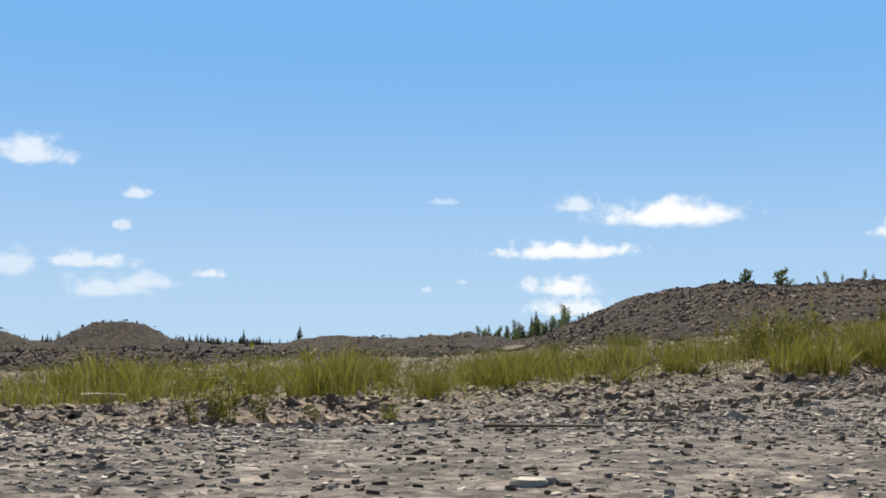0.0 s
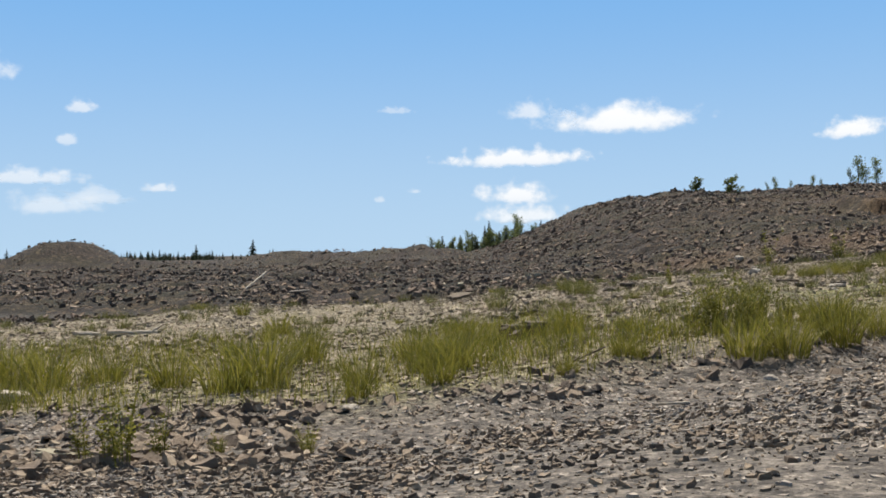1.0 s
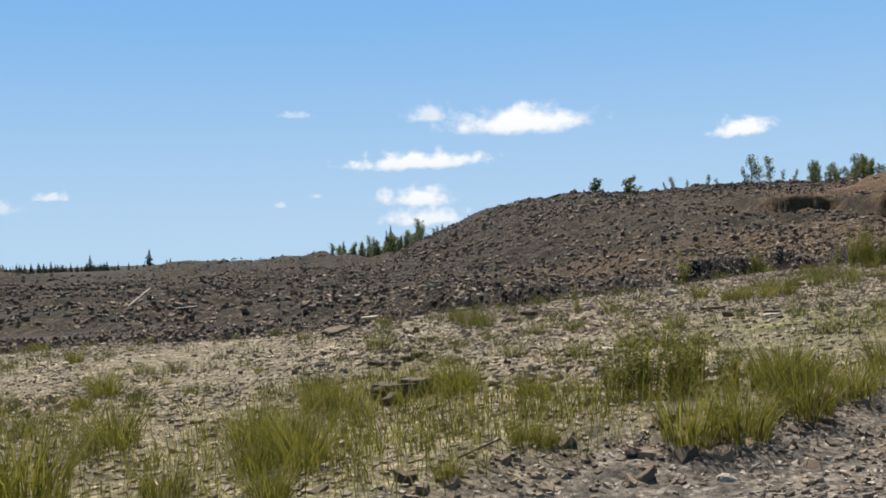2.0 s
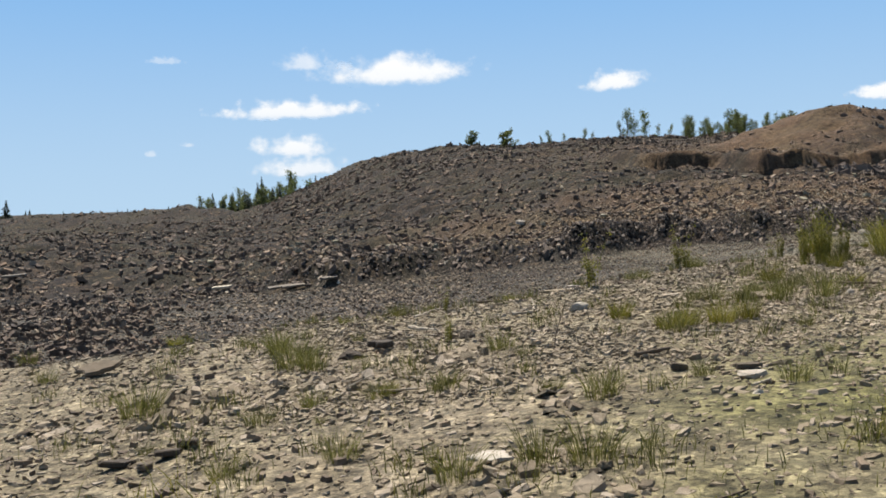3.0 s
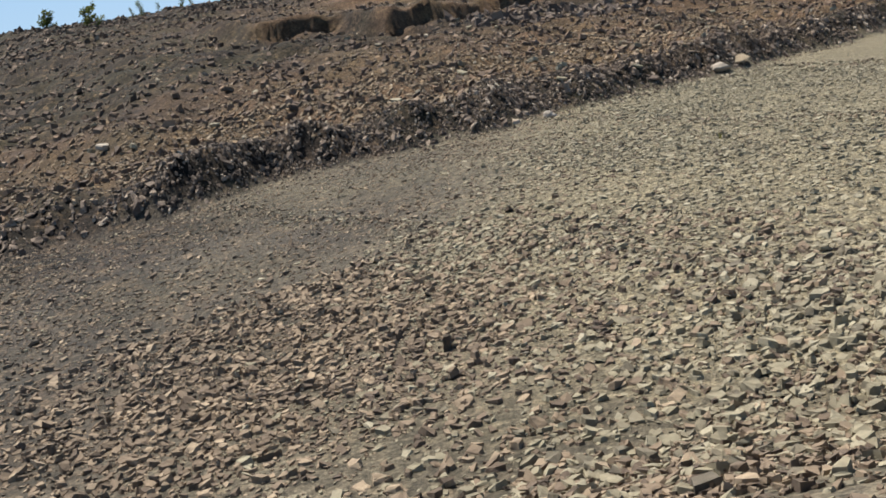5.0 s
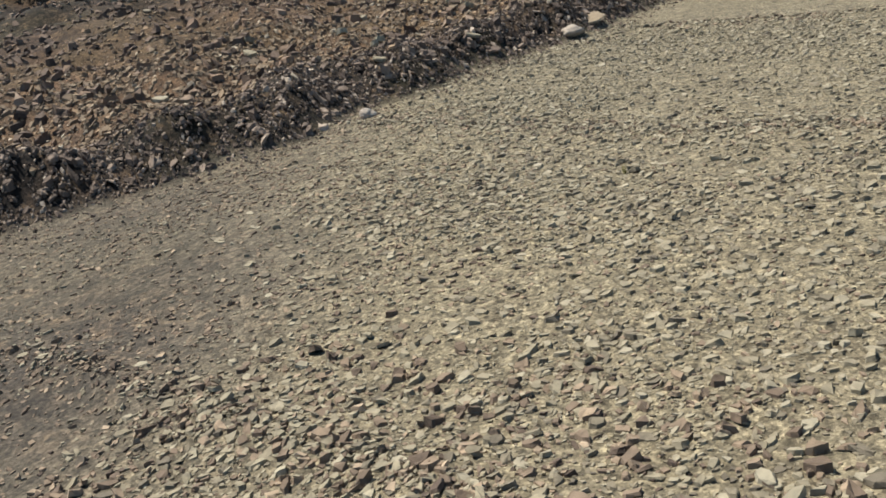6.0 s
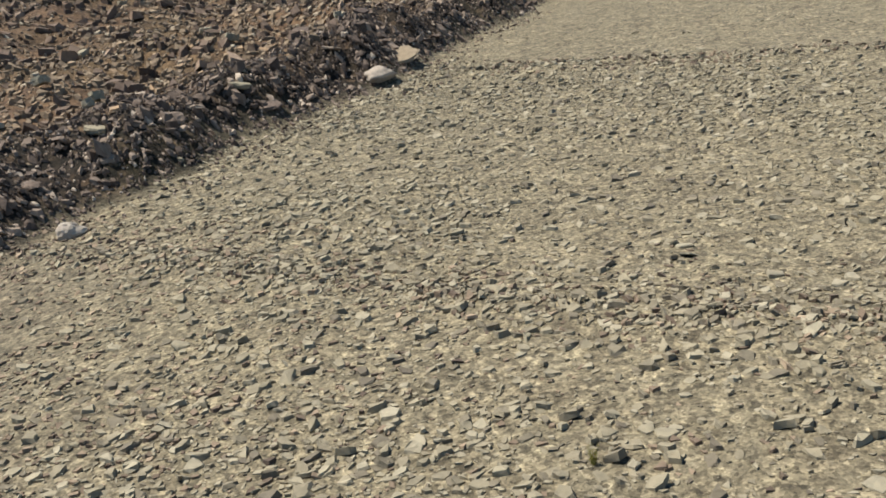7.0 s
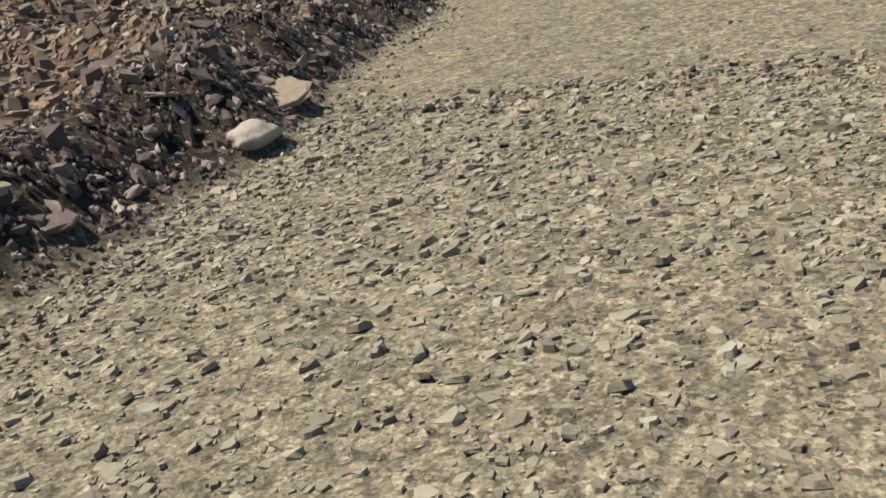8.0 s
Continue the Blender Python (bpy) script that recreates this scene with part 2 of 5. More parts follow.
def ground_material():
    m, n, l, b = material("ground_soil", 0.95)
    geo = n.new("ShaderNodeNewGeometry")
    pos = geo.outputs["Position"]
    at = n.new("ShaderNodeAttribute")
    at.attribute_name = "soil"
    sep = n.new("ShaderNodeSeparateColor")
    l.new(at.outputs["Color"], sep.inputs["Color"])
    fine, mid, big = grain(n, l, pos, 30, 6, 0.7), grain(n, l, pos, 3.5, 5, 0.65), grain(n, l, pos, 0.35, 4)

    def earth(fac, *stops):
        r = ramp(n, stops)
        l.new(fac, r.inputs["Fac"])
        return r.outputs["Color"]

    def flakes(scale, warp):
        """Flat flakes: a shade and a level for each cell."""
        w = n.new("ShaderNodeVectorMath")
        w.operation = "MULTIPLY_ADD"
        nz = n.new("ShaderNodeTexNoise")
        nz.inputs["Scale"].default_value = scale * 0.8
        l.new(pos, nz.inputs["Vector"])
        l.new(nz.outputs["Color"], w.inputs[0])
        w.inputs[1].default_value = (warp, warp, warp)
        l.new(pos, w.inputs[2])
        v = n.new("ShaderNodeTexVoronoi")
        v.inputs["Scale"].default_value = scale
        l.new(w.outputs[0], v.inputs["Vector"])
        sp = n.new("ShaderNodeSeparateColor")
        l.new(v.outputs["Color"], sp.inputs["Color"])
        return sp.outputs["Red"], sp.outputs["Green"]

    shade_a, level_a = flakes(17, 0.05)
    shade_b, level_b = flakes(42, 0.02)
    shade_c, level_c = flakes(4.2, 0.25)
    shade_d, level_d = flakes(30, 0.035)
    shade_e, level_e = flakes(78, 0.012)
    gravel = earth(fine, (0.3, (0.065, 0.055, 0.046)), (0.55, (0.135, 0.117, 0.097)), (0.75, (0.201, 0.174, 0.144)))
    sand = earth(mid, (0.3, (0.113, 0.091, 0.061)), (0.5, (0.197, 0.163, 0.111)), (0.75, (0.302, 0.259, 0.184)))
    tan = earth(mid, (0.3, (0.145, 0.123, 0.081)), (0.55, (0.191, 0.166, 0.110)), (0.75, (0.224, 0.197, 0.133)))
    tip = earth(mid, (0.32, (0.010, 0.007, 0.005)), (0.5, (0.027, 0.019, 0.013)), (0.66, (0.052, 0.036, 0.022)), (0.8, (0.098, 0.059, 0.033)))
    moss = earth(mid, (0.35, (0.051, 0.056, 0.011)), (0.65, (0.127, 0.124, 0.032)))
    c = blend(n, l, "MIX", sep.outputs["Red"], gravel, sand)
    c = blend(n, l, "MIX", sep.outputs["Green"], c, tan)
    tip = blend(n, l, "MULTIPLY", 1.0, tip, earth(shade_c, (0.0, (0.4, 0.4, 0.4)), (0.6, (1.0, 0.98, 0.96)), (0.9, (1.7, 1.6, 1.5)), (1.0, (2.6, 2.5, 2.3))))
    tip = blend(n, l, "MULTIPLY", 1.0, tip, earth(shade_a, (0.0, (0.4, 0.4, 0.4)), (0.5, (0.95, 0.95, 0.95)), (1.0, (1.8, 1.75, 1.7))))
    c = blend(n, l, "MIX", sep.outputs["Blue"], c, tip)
    brown = earth(mid, (0.3, (0.059, 0.036, 0.019)), (0.5, (0.116, 0.069, 0.038)), (0.75, (0.189, 0.120, 0.066)))
    at2 = n.new("ShaderNodeAttribute")
    at2.attribute_name = "earth"
    c = blend(n, l, "MIX", at2.outputs["Fac"], c, brown)
    spots = earth(big, (0.42, (0, 0, 0)), (0.62, (0.8, 0.8, 0.8)))
    g = n.new("ShaderNodeMath")
    g.operation = "MULTIPLY"
    l.new(spots, g.inputs[0])
    l.new(at.outputs["Alpha"], g.inputs[1])
    c = blend(n, l, "MIX", g.outputs[0], c, moss)
    fr = earth(fine, (0.3, (0.75, 0.75, 0.75)), (0.7, (1.2, 1.2, 1.2)))
    c = blend(n, l, "MULTIPLY", 1.0, c, fr)
    for sh in (shade_a, shade_b):
        c = blend(n, l, "MULTIPLY", 1.0, c, earth(sh, (0.0, (0.7, 0.7, 0.7)), (0.5, (0.98, 0.97, 0.96)), (1.0, (1.26, 1.25, 1.22))))
    off_tip = n.new("ShaderNodeMath")
    off_tip.operation = "SUBTRACT"
    off_tip.inputs[0].default_value = 1.0
    l.new(sep.outputs["Blue"], off_tip.inputs[1])
    for sh in (shade_d, shade_e):
        c = blend(n, l, "MULTIPLY", off_tip.outputs[0], c, earth(sh, (0.0, (0.5, 0.49, 0.48)), (0.25, (0.92, 0.91, 0.9)), (0.7, (1.08, 1.07, 1.06)), (1.0, (1.42, 1.41, 1.4))))
    l.new(c, b.inputs["Base Color"])
    k1, k2 = n.new("ShaderNodeMath"), n.new("ShaderNodeMath")
    k1.operation = k2.operation = "MULTIPLY_ADD"
    both = n.new("ShaderNodeMath")
    both.operation = "ADD"
    l.new(level_d, both.inputs[0])
    l.new(level_a, both.inputs[1])
    l.new(level_e, k1.inputs[0])
    k1.inputs[1].default_value = 0.5
    l.new(both.outputs[0], k1.inputs[2])
    l.new(fine, k2.inputs[0])
    k2.inputs[1].default_value = 0.8
    l.new(k1.outputs[0], k2.inputs[2])
    k3, k4 = n.new("ShaderNodeMath"), n.new("ShaderNodeMath")
    k3.operation, k4.operation = "MULTIPLY", "MULTIPLY_ADD"
    l.new(level_c, k3.inputs[0])
    l.new(sep.outputs["Blue"], k3.inputs[1])
    l.new(k3.outputs[0], k4.inputs[0])
    k4.inputs[1].default_value = 5.0
    l.new(k2.outputs[0], k4.inputs[2])
    relief(n, l, b, k4.outputs[0], 0.85, 0.02)
    return m


def leaf_material(name, low, high, rough=0.6):
    m, n, l, b = material(name, rough)
    geo, info = n.new("ShaderNodeNewGeometry"), n.new("ShaderNodeObjectInfo")
    r = ramp(n, ((0, low), (1, high)))
    l.new(geo.outputs["Random Per Island"], r.inputs["Fac"])
    hs = n.new("ShaderNodeHueSaturation")
    v = n.new("ShaderNodeMapRange")
    v.inputs["To Min"].default_value, v.inputs["To Max"].default_value = 0.75, 1.2
    l.new(info.outputs["Random"], v.inputs["Value"])
    l.new(v.outputs["Result"], hs.inputs["Value"])
    l.new(r.outputs["Color"], hs.inputs["Color"])
    l.new(hs.outputs["Color"], b.inputs["Base Color"])
    t = n.new("ShaderNodeBsdfTranslucent")
    l.new(hs.outputs["Color"], t.inputs["Color"])
    mix = n.new("ShaderNodeMixShader")
    mix.inputs["Fac"].default_value = 0.45
    l.new(b.outputs["BSDF"], mix.inputs[1])
    l.new(t.outputs["BSDF"], mix.inputs[2])
    l.new(mix.outputs["Shader"], n["Material Output"].inputs["Surface"])
    return m


GROUND = ground_material()
GRASS = leaf_material("green_grass", (0.078, 0.083, 0.010), (0.235, 0.204, 0.038))
DRY_GRASS = leaf_material("dry_grass", (0.056, 0.061, 0.012), (0.177, 0.162, 0.048))
HERB = leaf_material("dark_herb", (0.079, 0.083, 0.012), (0.235, 0.208, 0.042))
SAPLING_LEAF = leaf_material("sapling_leaves", (0.061, 0.083, 0.022), (0.194, 0.206, 0.060))
NEEDLES = leaf_material("conifer_needles", (0.023, 0.032, 0.017), (0.053, 0.063, 0.030))


def wood_material(name, a, b_):
    m, n, l, b = material(name, 0.8)
    tc = n.new("ShaderNodeTexCoord")
    mp = n.new("ShaderNodeMapping")
    mp.inputs["Scale"].default_value = (3, 40, 40)
    l.new(tc.outputs["Object"], mp.inputs["Vector"])
    g = grain(n, l, mp.outputs["Vector"], 1.0, 5)
    r = ramp(n, ((0.3, a), (0.7, b_)))
    l.new(g, r.inputs["Fac"])
    l.new(r.outputs["Color"], b.inputs["Base Color"])
    relief(n, l, b, g, 0.5, 0.004)
    return m


BARK = wood_material("bark", (0.044, 0.032, 0.025), (0.108, 0.083, 0.063))
BLEACHED = wood_material("bleached_wood", (0.304, 0.245, 0.174), (0.494, 0.417, 0.316))
GREY_WOOD = wood_material("weathered_plank", (0.095, 0.075, 0.057), (0.203, 0.167, 0.128))
BROWN_WOOD = wood_material("brown_wood", (0.063, 0.045, 0.027), (0.152, 0.107, 0.071))

# ---- ground: one sheet to the horizon ----


def spread(lo, hi, pitch, far, below, above, mid=0.0, loose=0.3):
    """Even steps from lo to hi, looser ones to mid, then steps that grow by those factors out to the distance far."""
    v = list(np.arange(lo, hi, pitch)) + list(np.arange(hi, mid, loose))
    for grow, way in ((below, -1), (above, 1)):
        d, p = pitch, v[0] if way < 0 else v[-1]
        out = []
        while way * p < far:
            d *= grow
            p += way * d
            out.append(p)
        v = out[::-1] + v if way < 0 else v + out
    return np.array(v)


gx = spread(-4, 24, 0.2, 4200, 1.07, 1.065, 38, 0.32)
out = 47.5 + np.cumsum(0.16 * 1.036 ** np.arange(220))
near = spread(1, 22.4, 0.2, 4200, 1.4, 1.4)
gy = np.concatenate([near[near < 22.3], np.arange(22.4, 28.6, 0.1), np.arange(28.65, 38, 0.25), np.arange(38.1, 47.5, 0.13), out[out < 4300]])
X, Y = np.meshgrid(gx, gy)
Z = height(X, Y)
nx, ny = len(gx), len(gy)
idx = np.arange(nx * ny).reshape(ny, nx)
me = quads("ground", np.stack([X.ravel(), Y.ravel(), Z.ravel()], 1), np.stack([idx[:-1, :-1], idx[:-1, 1:], idx[1:, 1:], idx[1:, :-1]], -1).reshape(-1, 4))
ragged = 0.35 * bumps(X, Y, 0.9, 21) + 0.2 * bumps(X, Y, 0.3, 22)
is_shelf = step(0.0, 0.45, Y - pad_edge(X) + 0.5 * ragged) * (1 - step(0.15, 0.95, Y - bank_edge(X) + 1.4 * ragged))
is_road = step(0.15, 0.95, Y - bank_edge(X) + 1.4 * ragged) * step(5, 11, X - 0.45 * (Y - 16) + 2.5 * bumps(X, Y, 2.5, 23))
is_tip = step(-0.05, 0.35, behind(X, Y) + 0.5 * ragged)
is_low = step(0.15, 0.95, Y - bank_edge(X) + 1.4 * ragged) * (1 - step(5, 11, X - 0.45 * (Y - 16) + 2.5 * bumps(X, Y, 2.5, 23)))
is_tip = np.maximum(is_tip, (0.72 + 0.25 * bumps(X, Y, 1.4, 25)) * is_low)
cuts = np.maximum(np.exp(-((cut_a(X, Y) - 0.3) / 0.9) ** 2) * step(22.4, 23.4, X) * (1 - step(33, 36, X)), np.exp(-((cut_b(X, Y) - 0.3) / 0.9) ** 2) * step(19.7, 20.5, X) * (1 - step(22.4, 23.6, X)))
earth_ = np.maximum(0.95 * cuts, np.clip(mound(X, Y, 32.5, 52, 10, 8, 1.15) * (0.85 + 0.4 * bumps(X, Y, 2.5, 26)), 0, 1))
earth_ = np.maximum(earth_, np.clip(0.6 + 0.4 * bumps(X, Y, 1.2, 24) + 0.25 * step(12, 17, X), 0, 1) * step(0.9, 1.7, behind(X, Y)) * (1 - step(6, 17, behind(X, Y))) * step(5, 10, X))
me.attributes.new("earth", "FLOAT", "POINT").data.foreach_set("value", earth_.astype(np.float32).ravel())
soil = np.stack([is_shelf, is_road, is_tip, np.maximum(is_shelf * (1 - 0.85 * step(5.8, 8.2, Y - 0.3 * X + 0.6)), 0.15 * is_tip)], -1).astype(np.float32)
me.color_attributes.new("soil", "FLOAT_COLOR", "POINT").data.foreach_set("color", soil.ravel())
me.polygons.foreach_set("use_smooth", np.ones(len(me.polygons), bool))
ground = part("ground", me, GROUND)
tagged(ground, "quarry ground of gravel, sandy soil and dark rubble", "ground", kind="structure")

# ---- loose stones ----


def chips(x, y, size, flat=0.22, tilt=0.2, sink=0.25, seed=0, corners=4, follow=1.0, rag=0.25):
    """Verts and faces of many platy angular stones lying on the ground."""
    r = np.random.default_rng(seed)
    n, k = len(x), corners
    ang = (np.arange(k) + r.uniform(-0.36, 0.36, (n, k))) * 2 * math.pi / k + r.uniform(0, 6.3, (n, 1))
    rad = size[:, None] * 0.5 * r.uniform(0.5, 1.15, (n, k))
    px, py = rad * np.cos(ang), rad * np.sin(ang) * r.uniform(0.5, 1.0, (n, 1))
    thick = size * flat * r.uniform(0.5, 1.5, n)
    worn = r.uniform(1 - rag, 1.02, (n, k))
    top = np.stack([px * worn, py * worn, thick[:, None] * r.uniform(1 - rag, 1 + 0.6 * rag, (n, k))], -1)
    low = np.stack([px, py, np.broadcast_to(-0.5 * thick[:, None], px.shape)], -1)
    v = np.concatenate([top, low], 1)
    turn = r.uniform(0, 6.3, n)
    c, s = np.cos(turn)[:, None], np.sin(turn)[:, None]
    v = np.stack([v[..., 0] * c - v[..., 1] * s, v[..., 0] * s + v[..., 1] * c, v[..., 2]], -1)
    sx, sy = slope(x, y)
    lean = np.clip(r.normal(0, tilt, (2, n)), -0.8, 0.8)
    sx, sy = follow * np.clip(sx, -0.6, 0.6) + lean[0], follow * np.clip(sy, -0.6, 0.6) + lean[1]
    v[..., 2] += v[..., 0] * sx[:, None] + v[..., 1] * sy[:, None]
    v[..., 0] += x[:, None]
    v[..., 1] += y[:, None]
    v[..., 2] += (height(x, y) + thick * (0.5 - sink))[:, None]
    rim = [[i, k + i, k + (i + 1) % k, (i + 1) % k] for i in range(k)]
    lid = [[0, 1, 2, 3]] if k == 4 else [[0, 1, 2, 3], [0, 3, 4, 5]]
    f = (np.arange(n) * 2 * k)[:, None, None] + np.array(rim + lid)
    return v.reshape(-1, 3), f.reshape(-1, 4)


def sizes(n, small, large, r, power=2.5):
    return small + (large - small) * r.random(n) ** power


def strew(name, label, mat_, count, box, small, large, where, seed, **kw):
    """A field of stones, one object of kind stuff."""
    r = np.random.default_rng(seed)
    x, y = r.uniform(box[0], box[1], count), r.uniform(box[2], box[3], count)
    keep = r.random(count) < where(x, y)
    x, y = x[keep], y[keep]
    if kw.pop("gentle", False):
        gentle = np.hypot(*slope(x, y, 0.4)) < 0.42
        x, y = x[gentle], y[gentle]
    v, f = chips(x, y, sizes(len(x), small, large, r, kw.pop("power", 2.5)), seed=seed, **kw)
    ob = part(name, quads(name, v, f), mat_)
    return tagged(ob, label, "stones", kind="stuff")


def on_road(x, y):
    return step(0.25, 0.9, y - bank_edge(x) + 0.4 * bumps(x, y, 0.9, 37)) * (1 - step(-0.1, 0.2, behind(x, y)))


def tan_part(x, y):
    return step(4.5, 10, x + 2 * bumps(x, y, 2, 34))


def coarse(x, y):
    """Drifts of coarser stones across the road."""
    drift = step(-0.5, 0.4, bumps(x, y, 1.6, 33)) * (0.45 + 0.55 * step(-0.3, 0.5, bumps(x, y, 4.5, 36)))
    for at in (9.6, 15.2, 21.15):
        drift = np.maximum(drift, np.exp(-((x - at - 0.25 * bumps(y, at, 1.8, 16)) / 0.35) ** 2))
    return drift


def near_way(x, y):
    """The stretch of road that is passed close by."""
    return (1 - step(2.6, 4.6, np.abs(y - 17.2 - 0.72 * (x - 13)))) * (1 - step(20.0, 22.5, x)) * step(4.5, 6.5, x)


def ridge(x, y):
    return sum(np.exp(-((x - at - 0.25 * bumps(y, at, 1.8, 16)) / 0.3) ** 2) for at in (9.6, 15.2, 21.15))


strew("gravel", "loose grey shale gravel on a flat pad", PAD_STONE, 21000, (-2.8, 3.4, 1.9, 5.2), 0.01, 0.036, lambda x, y: (1 - step(-0.1, 0.25, y - pad_edge(x))) * (0.35 + 0.65 * step(-0.4, 0.1, bumps(x, y, 0.8, 31))), 11, power=2.0, flat=0.13, tilt=0.2)
strew("pad_flakes", "fine grey shale flakes on a gravel pad", PAD_STONE, 21000, (-0.8, 1.5, 0.3, 2.1), 0.004, 0.02, lambda x, y: 0.3 + 0.7 * step(-0.4, 0.2, bumps(x, y, 0.35, 31)), 71, power=2.4, flat=0.11, tilt=0.16)
strew("dark_pad_flakes", "dark shale flakes on a gravel pad", DARK_STONE, 5200, (-0.8, 1.6, 0.5, 3.4), 0.006, 0.02, lambda x, y: 0.3 + 0.7 * step(-0.2, 0.4, bumps(x, y, 0.5, 72)), 73, power=2.2, flat=0.15, tilt=0.2)
strew("coarse_pad_gravel", "coarse brown-grey gravel on the far side of a pad", GREY_STONE, 32000, (-1.2, 3.2, 1.8, 5.0), 0.012, 0.042, lambda x, y: step(-2.3, -1.0, y - pad_edge(x)) * (1 - step(-0.1, 0.2, y - pad_edge(x))) * (0.4 + 0.6 * step(-0.3, 0.3, bumps(x, y, 0.6, 74))), 75, power=2.2, flat=0.18, tilt=0.28, rag=0.4)
strew("far_gravel", "loose grey shale gravel on a flat pad", PAD_STONE, 9000, (-9, 12, 0.0, 9), 0.03, 0.07, lambda x, y: (1 - step(-0.2, 0.25, y - pad_edge(x))) * (np.abs(x - 0.3) > 2.9), 27, flat=0.2)
strew("shelf_stones", "flat pale shale pieces scattered on sandy soil", SHELF_STONE, 62000, (-5, 8, 3.8, 12.5), 0.018, 0.075, lambda x, y: step(-0.1, 0.3, y - pad_edge(x)) * (1 - step(0, 1.5, y - bank_edge(x))) * (0.25 + 0.75 * step(-0.5, 0.4, bumps(x, y, 1.1, 32))), 12, power=2.8, flat=0.1, tilt=0.15, rag=0.45)
strew("dark_shelf_stones", "brown flat shale pieces scattered on sandy soil", GREY_STONE, 18000, (-5, 8, 3.8, 12.5), 0.016, 0.075, lambda x, y: step(-0.2, 0.2, y - pad_edge(x)) * (1 - step(0, 1.5, y - bank_edge(x))) * (0.1 + 0.9 * step(-0.1, 0.6, bumps(x, y, 0.8, 38))) * (1 - 0.7 * step(3.6, 4.6, x) * step(8.8, 9.6, y)), 28, power=2.6, flat=0.16, tilt=0.2, rag=0.4)
strew("shelf_chips", "small pale shale chips scattered on sandy soil", SHELF_STONE, 38000, (-2, 6, 4.2, 10.8), 0.01, 0.042, lambda x, y: step(-0.1, 0.3, y - pad_edge(x)) * (1 - step(0, 1.5, y - bank_edge(x))) * (0.35 + 0.65 * step(-0.3, 0.5, bumps(x, y, 0.6, 39))), 31, power=1.8, flat=0.15, tilt=0.2)
strew("rim_chips", "pale shale chips thick on the rim of a sandy shelf", SHELF_STONE, 27000, (1.4, 5.6, 7.4, 10.8), 0.014, 0.055, lambda x, y: (1 - step(0.0, 0.7, y - bank_edge(x))) * (0.4 + 0.6 * step(-0.5, 0.3, bumps(x, y, 0.7, 91))), 92, power=1.9, flat=0.13, tilt=0.22, rag=0.45)
strew("edge_rubble", "broken brown-grey rubble along a gravel edge", GREY_STONE, 40000, (-5, 6, 2.9, 6.6), 0.02, 0.1, lambda x, y: np.maximum(step(3.1, 3.6, y) * (1 - step(4.25, 4.6, y)) * (1 - step(-0.5, 0.3, x + 0.3 * bumps(x, y, 0.5, 76))) * (0.35 + 0.65 * step(-0.3, 0.3, bumps(x, y, 0.4, 77))), 0.4 * np.exp(-((y - pad_edge(x) - 0.05) / 0.14) ** 2)), 13, flat=0.16, tilt=0.3, power=2.6, corners=6, rag=0.5)
strew("field_rubble", "broken shale pieces between tufts of grass", SHELF_STONE, 9000, (-4, 2.4, 5.2, 8.4), 0.03, 0.11, lambda x, y: step(0.4, 0.9, y - pad_edge(x)) * step(0.15, 0.6, bumps(x, y, 0.9, 78)), 79, flat=0.12, tilt=0.3, power=2.4, corners=6, rag=0.5)
strew("haul_road_stones", "tan flat shale pieces covering a haul road", ROAD_STONE, 105000, (5, 22, 9, 24), 0.026, 0.125, lambda x, y: on_road(x, y) * tan_part(x, y) * near_way(x, y) * (0.25 + 0.75 * coarse(x, y)), 24, power=2.1, corners=6, flat=0.13, tilt=0.2, rag=0.45)
strew("haul_road_chips", "small tan shale chips on a haul road", ROAD_STONE, 48000, (5, 24, 9, 24.5), 0.025, 0.07, lambda x, y: on_road(x, y) * tan_part(x, y) * np.minimum(1, 0.12 + 0.3 * (x < 16) + 0.8 * near_way(x, y) + 1.5 * ridge(x, y)) * (0.15 + 0.85 * coarse(x, y)), 14, power=1.6, flat=0.17, tilt=0.24)
strew("grey_road_stones", "brown-grey flat shale pieces covering the low ground", GREY_STONE, 31000, (2, 11, 12, 18.5), 0.03, 0.14, lambda x, y: on_road(x, y) * (1 - 0.7 * tan_part(x, y)) * (0.35 + 0.65 * coarse(x, y)), 19, power=2.4, corners=6, flat=0.16, tilt=0.26, follow=0.8, rag=0.5)
strew("road_drift_stones", "drift of coarse tan shale pieces on a haul road", ROAD_STONE, 17000, (4.5, 12, 11.5, 17.5), 0.04, 0.16, lambda x, y: on_road(x, y) * np.exp(-((y - 13.1 - 0.12 * (x - 7) - 0.4 * bumps(x, 0, 1.4, 80)) / 0.95) ** 2) * (0.3 + 0.7 * step(-0.4, 0.3, bumps(x, y, 0.9, 81))), 82, power=2.0, corners=6, flat=0.16, tilt=0.24, follow=0.8, rag=0.5)
strew("bank_stones", "brown-grey shale pieces on a stony bank", GREY_STONE, 20000, (1.5, 9.5, 9.6, 13.2), 0.025, 0.095, lambda x, y: on_road(x, y) * (1 - 0.45 * tan_part(x, y)) * (1 - 0.85 * step(3.9, 5.0, x) * (1 - step(11.2, 12.2, y - 0.2 * (x - 5)))), 33, power=1.7, flat=0.2, tilt=0.28, follow=0.8, rag=0.4)
strew("road_grit", "small grey and tan shale chips beside a windrow", GREY_STONE, 30000, (4, 16, 14.5, 25.5), 0.03, 0.08, lambda x, y: on_road(x, y) * (1 - 0.75 * step(9, 15, x - 1.2 * (y - 18.5))) * (0.4 + 0.6 * step(-0.4, 0.4, bumps(x, y, 1.3, 35))), 34, power=1.8, flat=0.13, tilt=0.2)
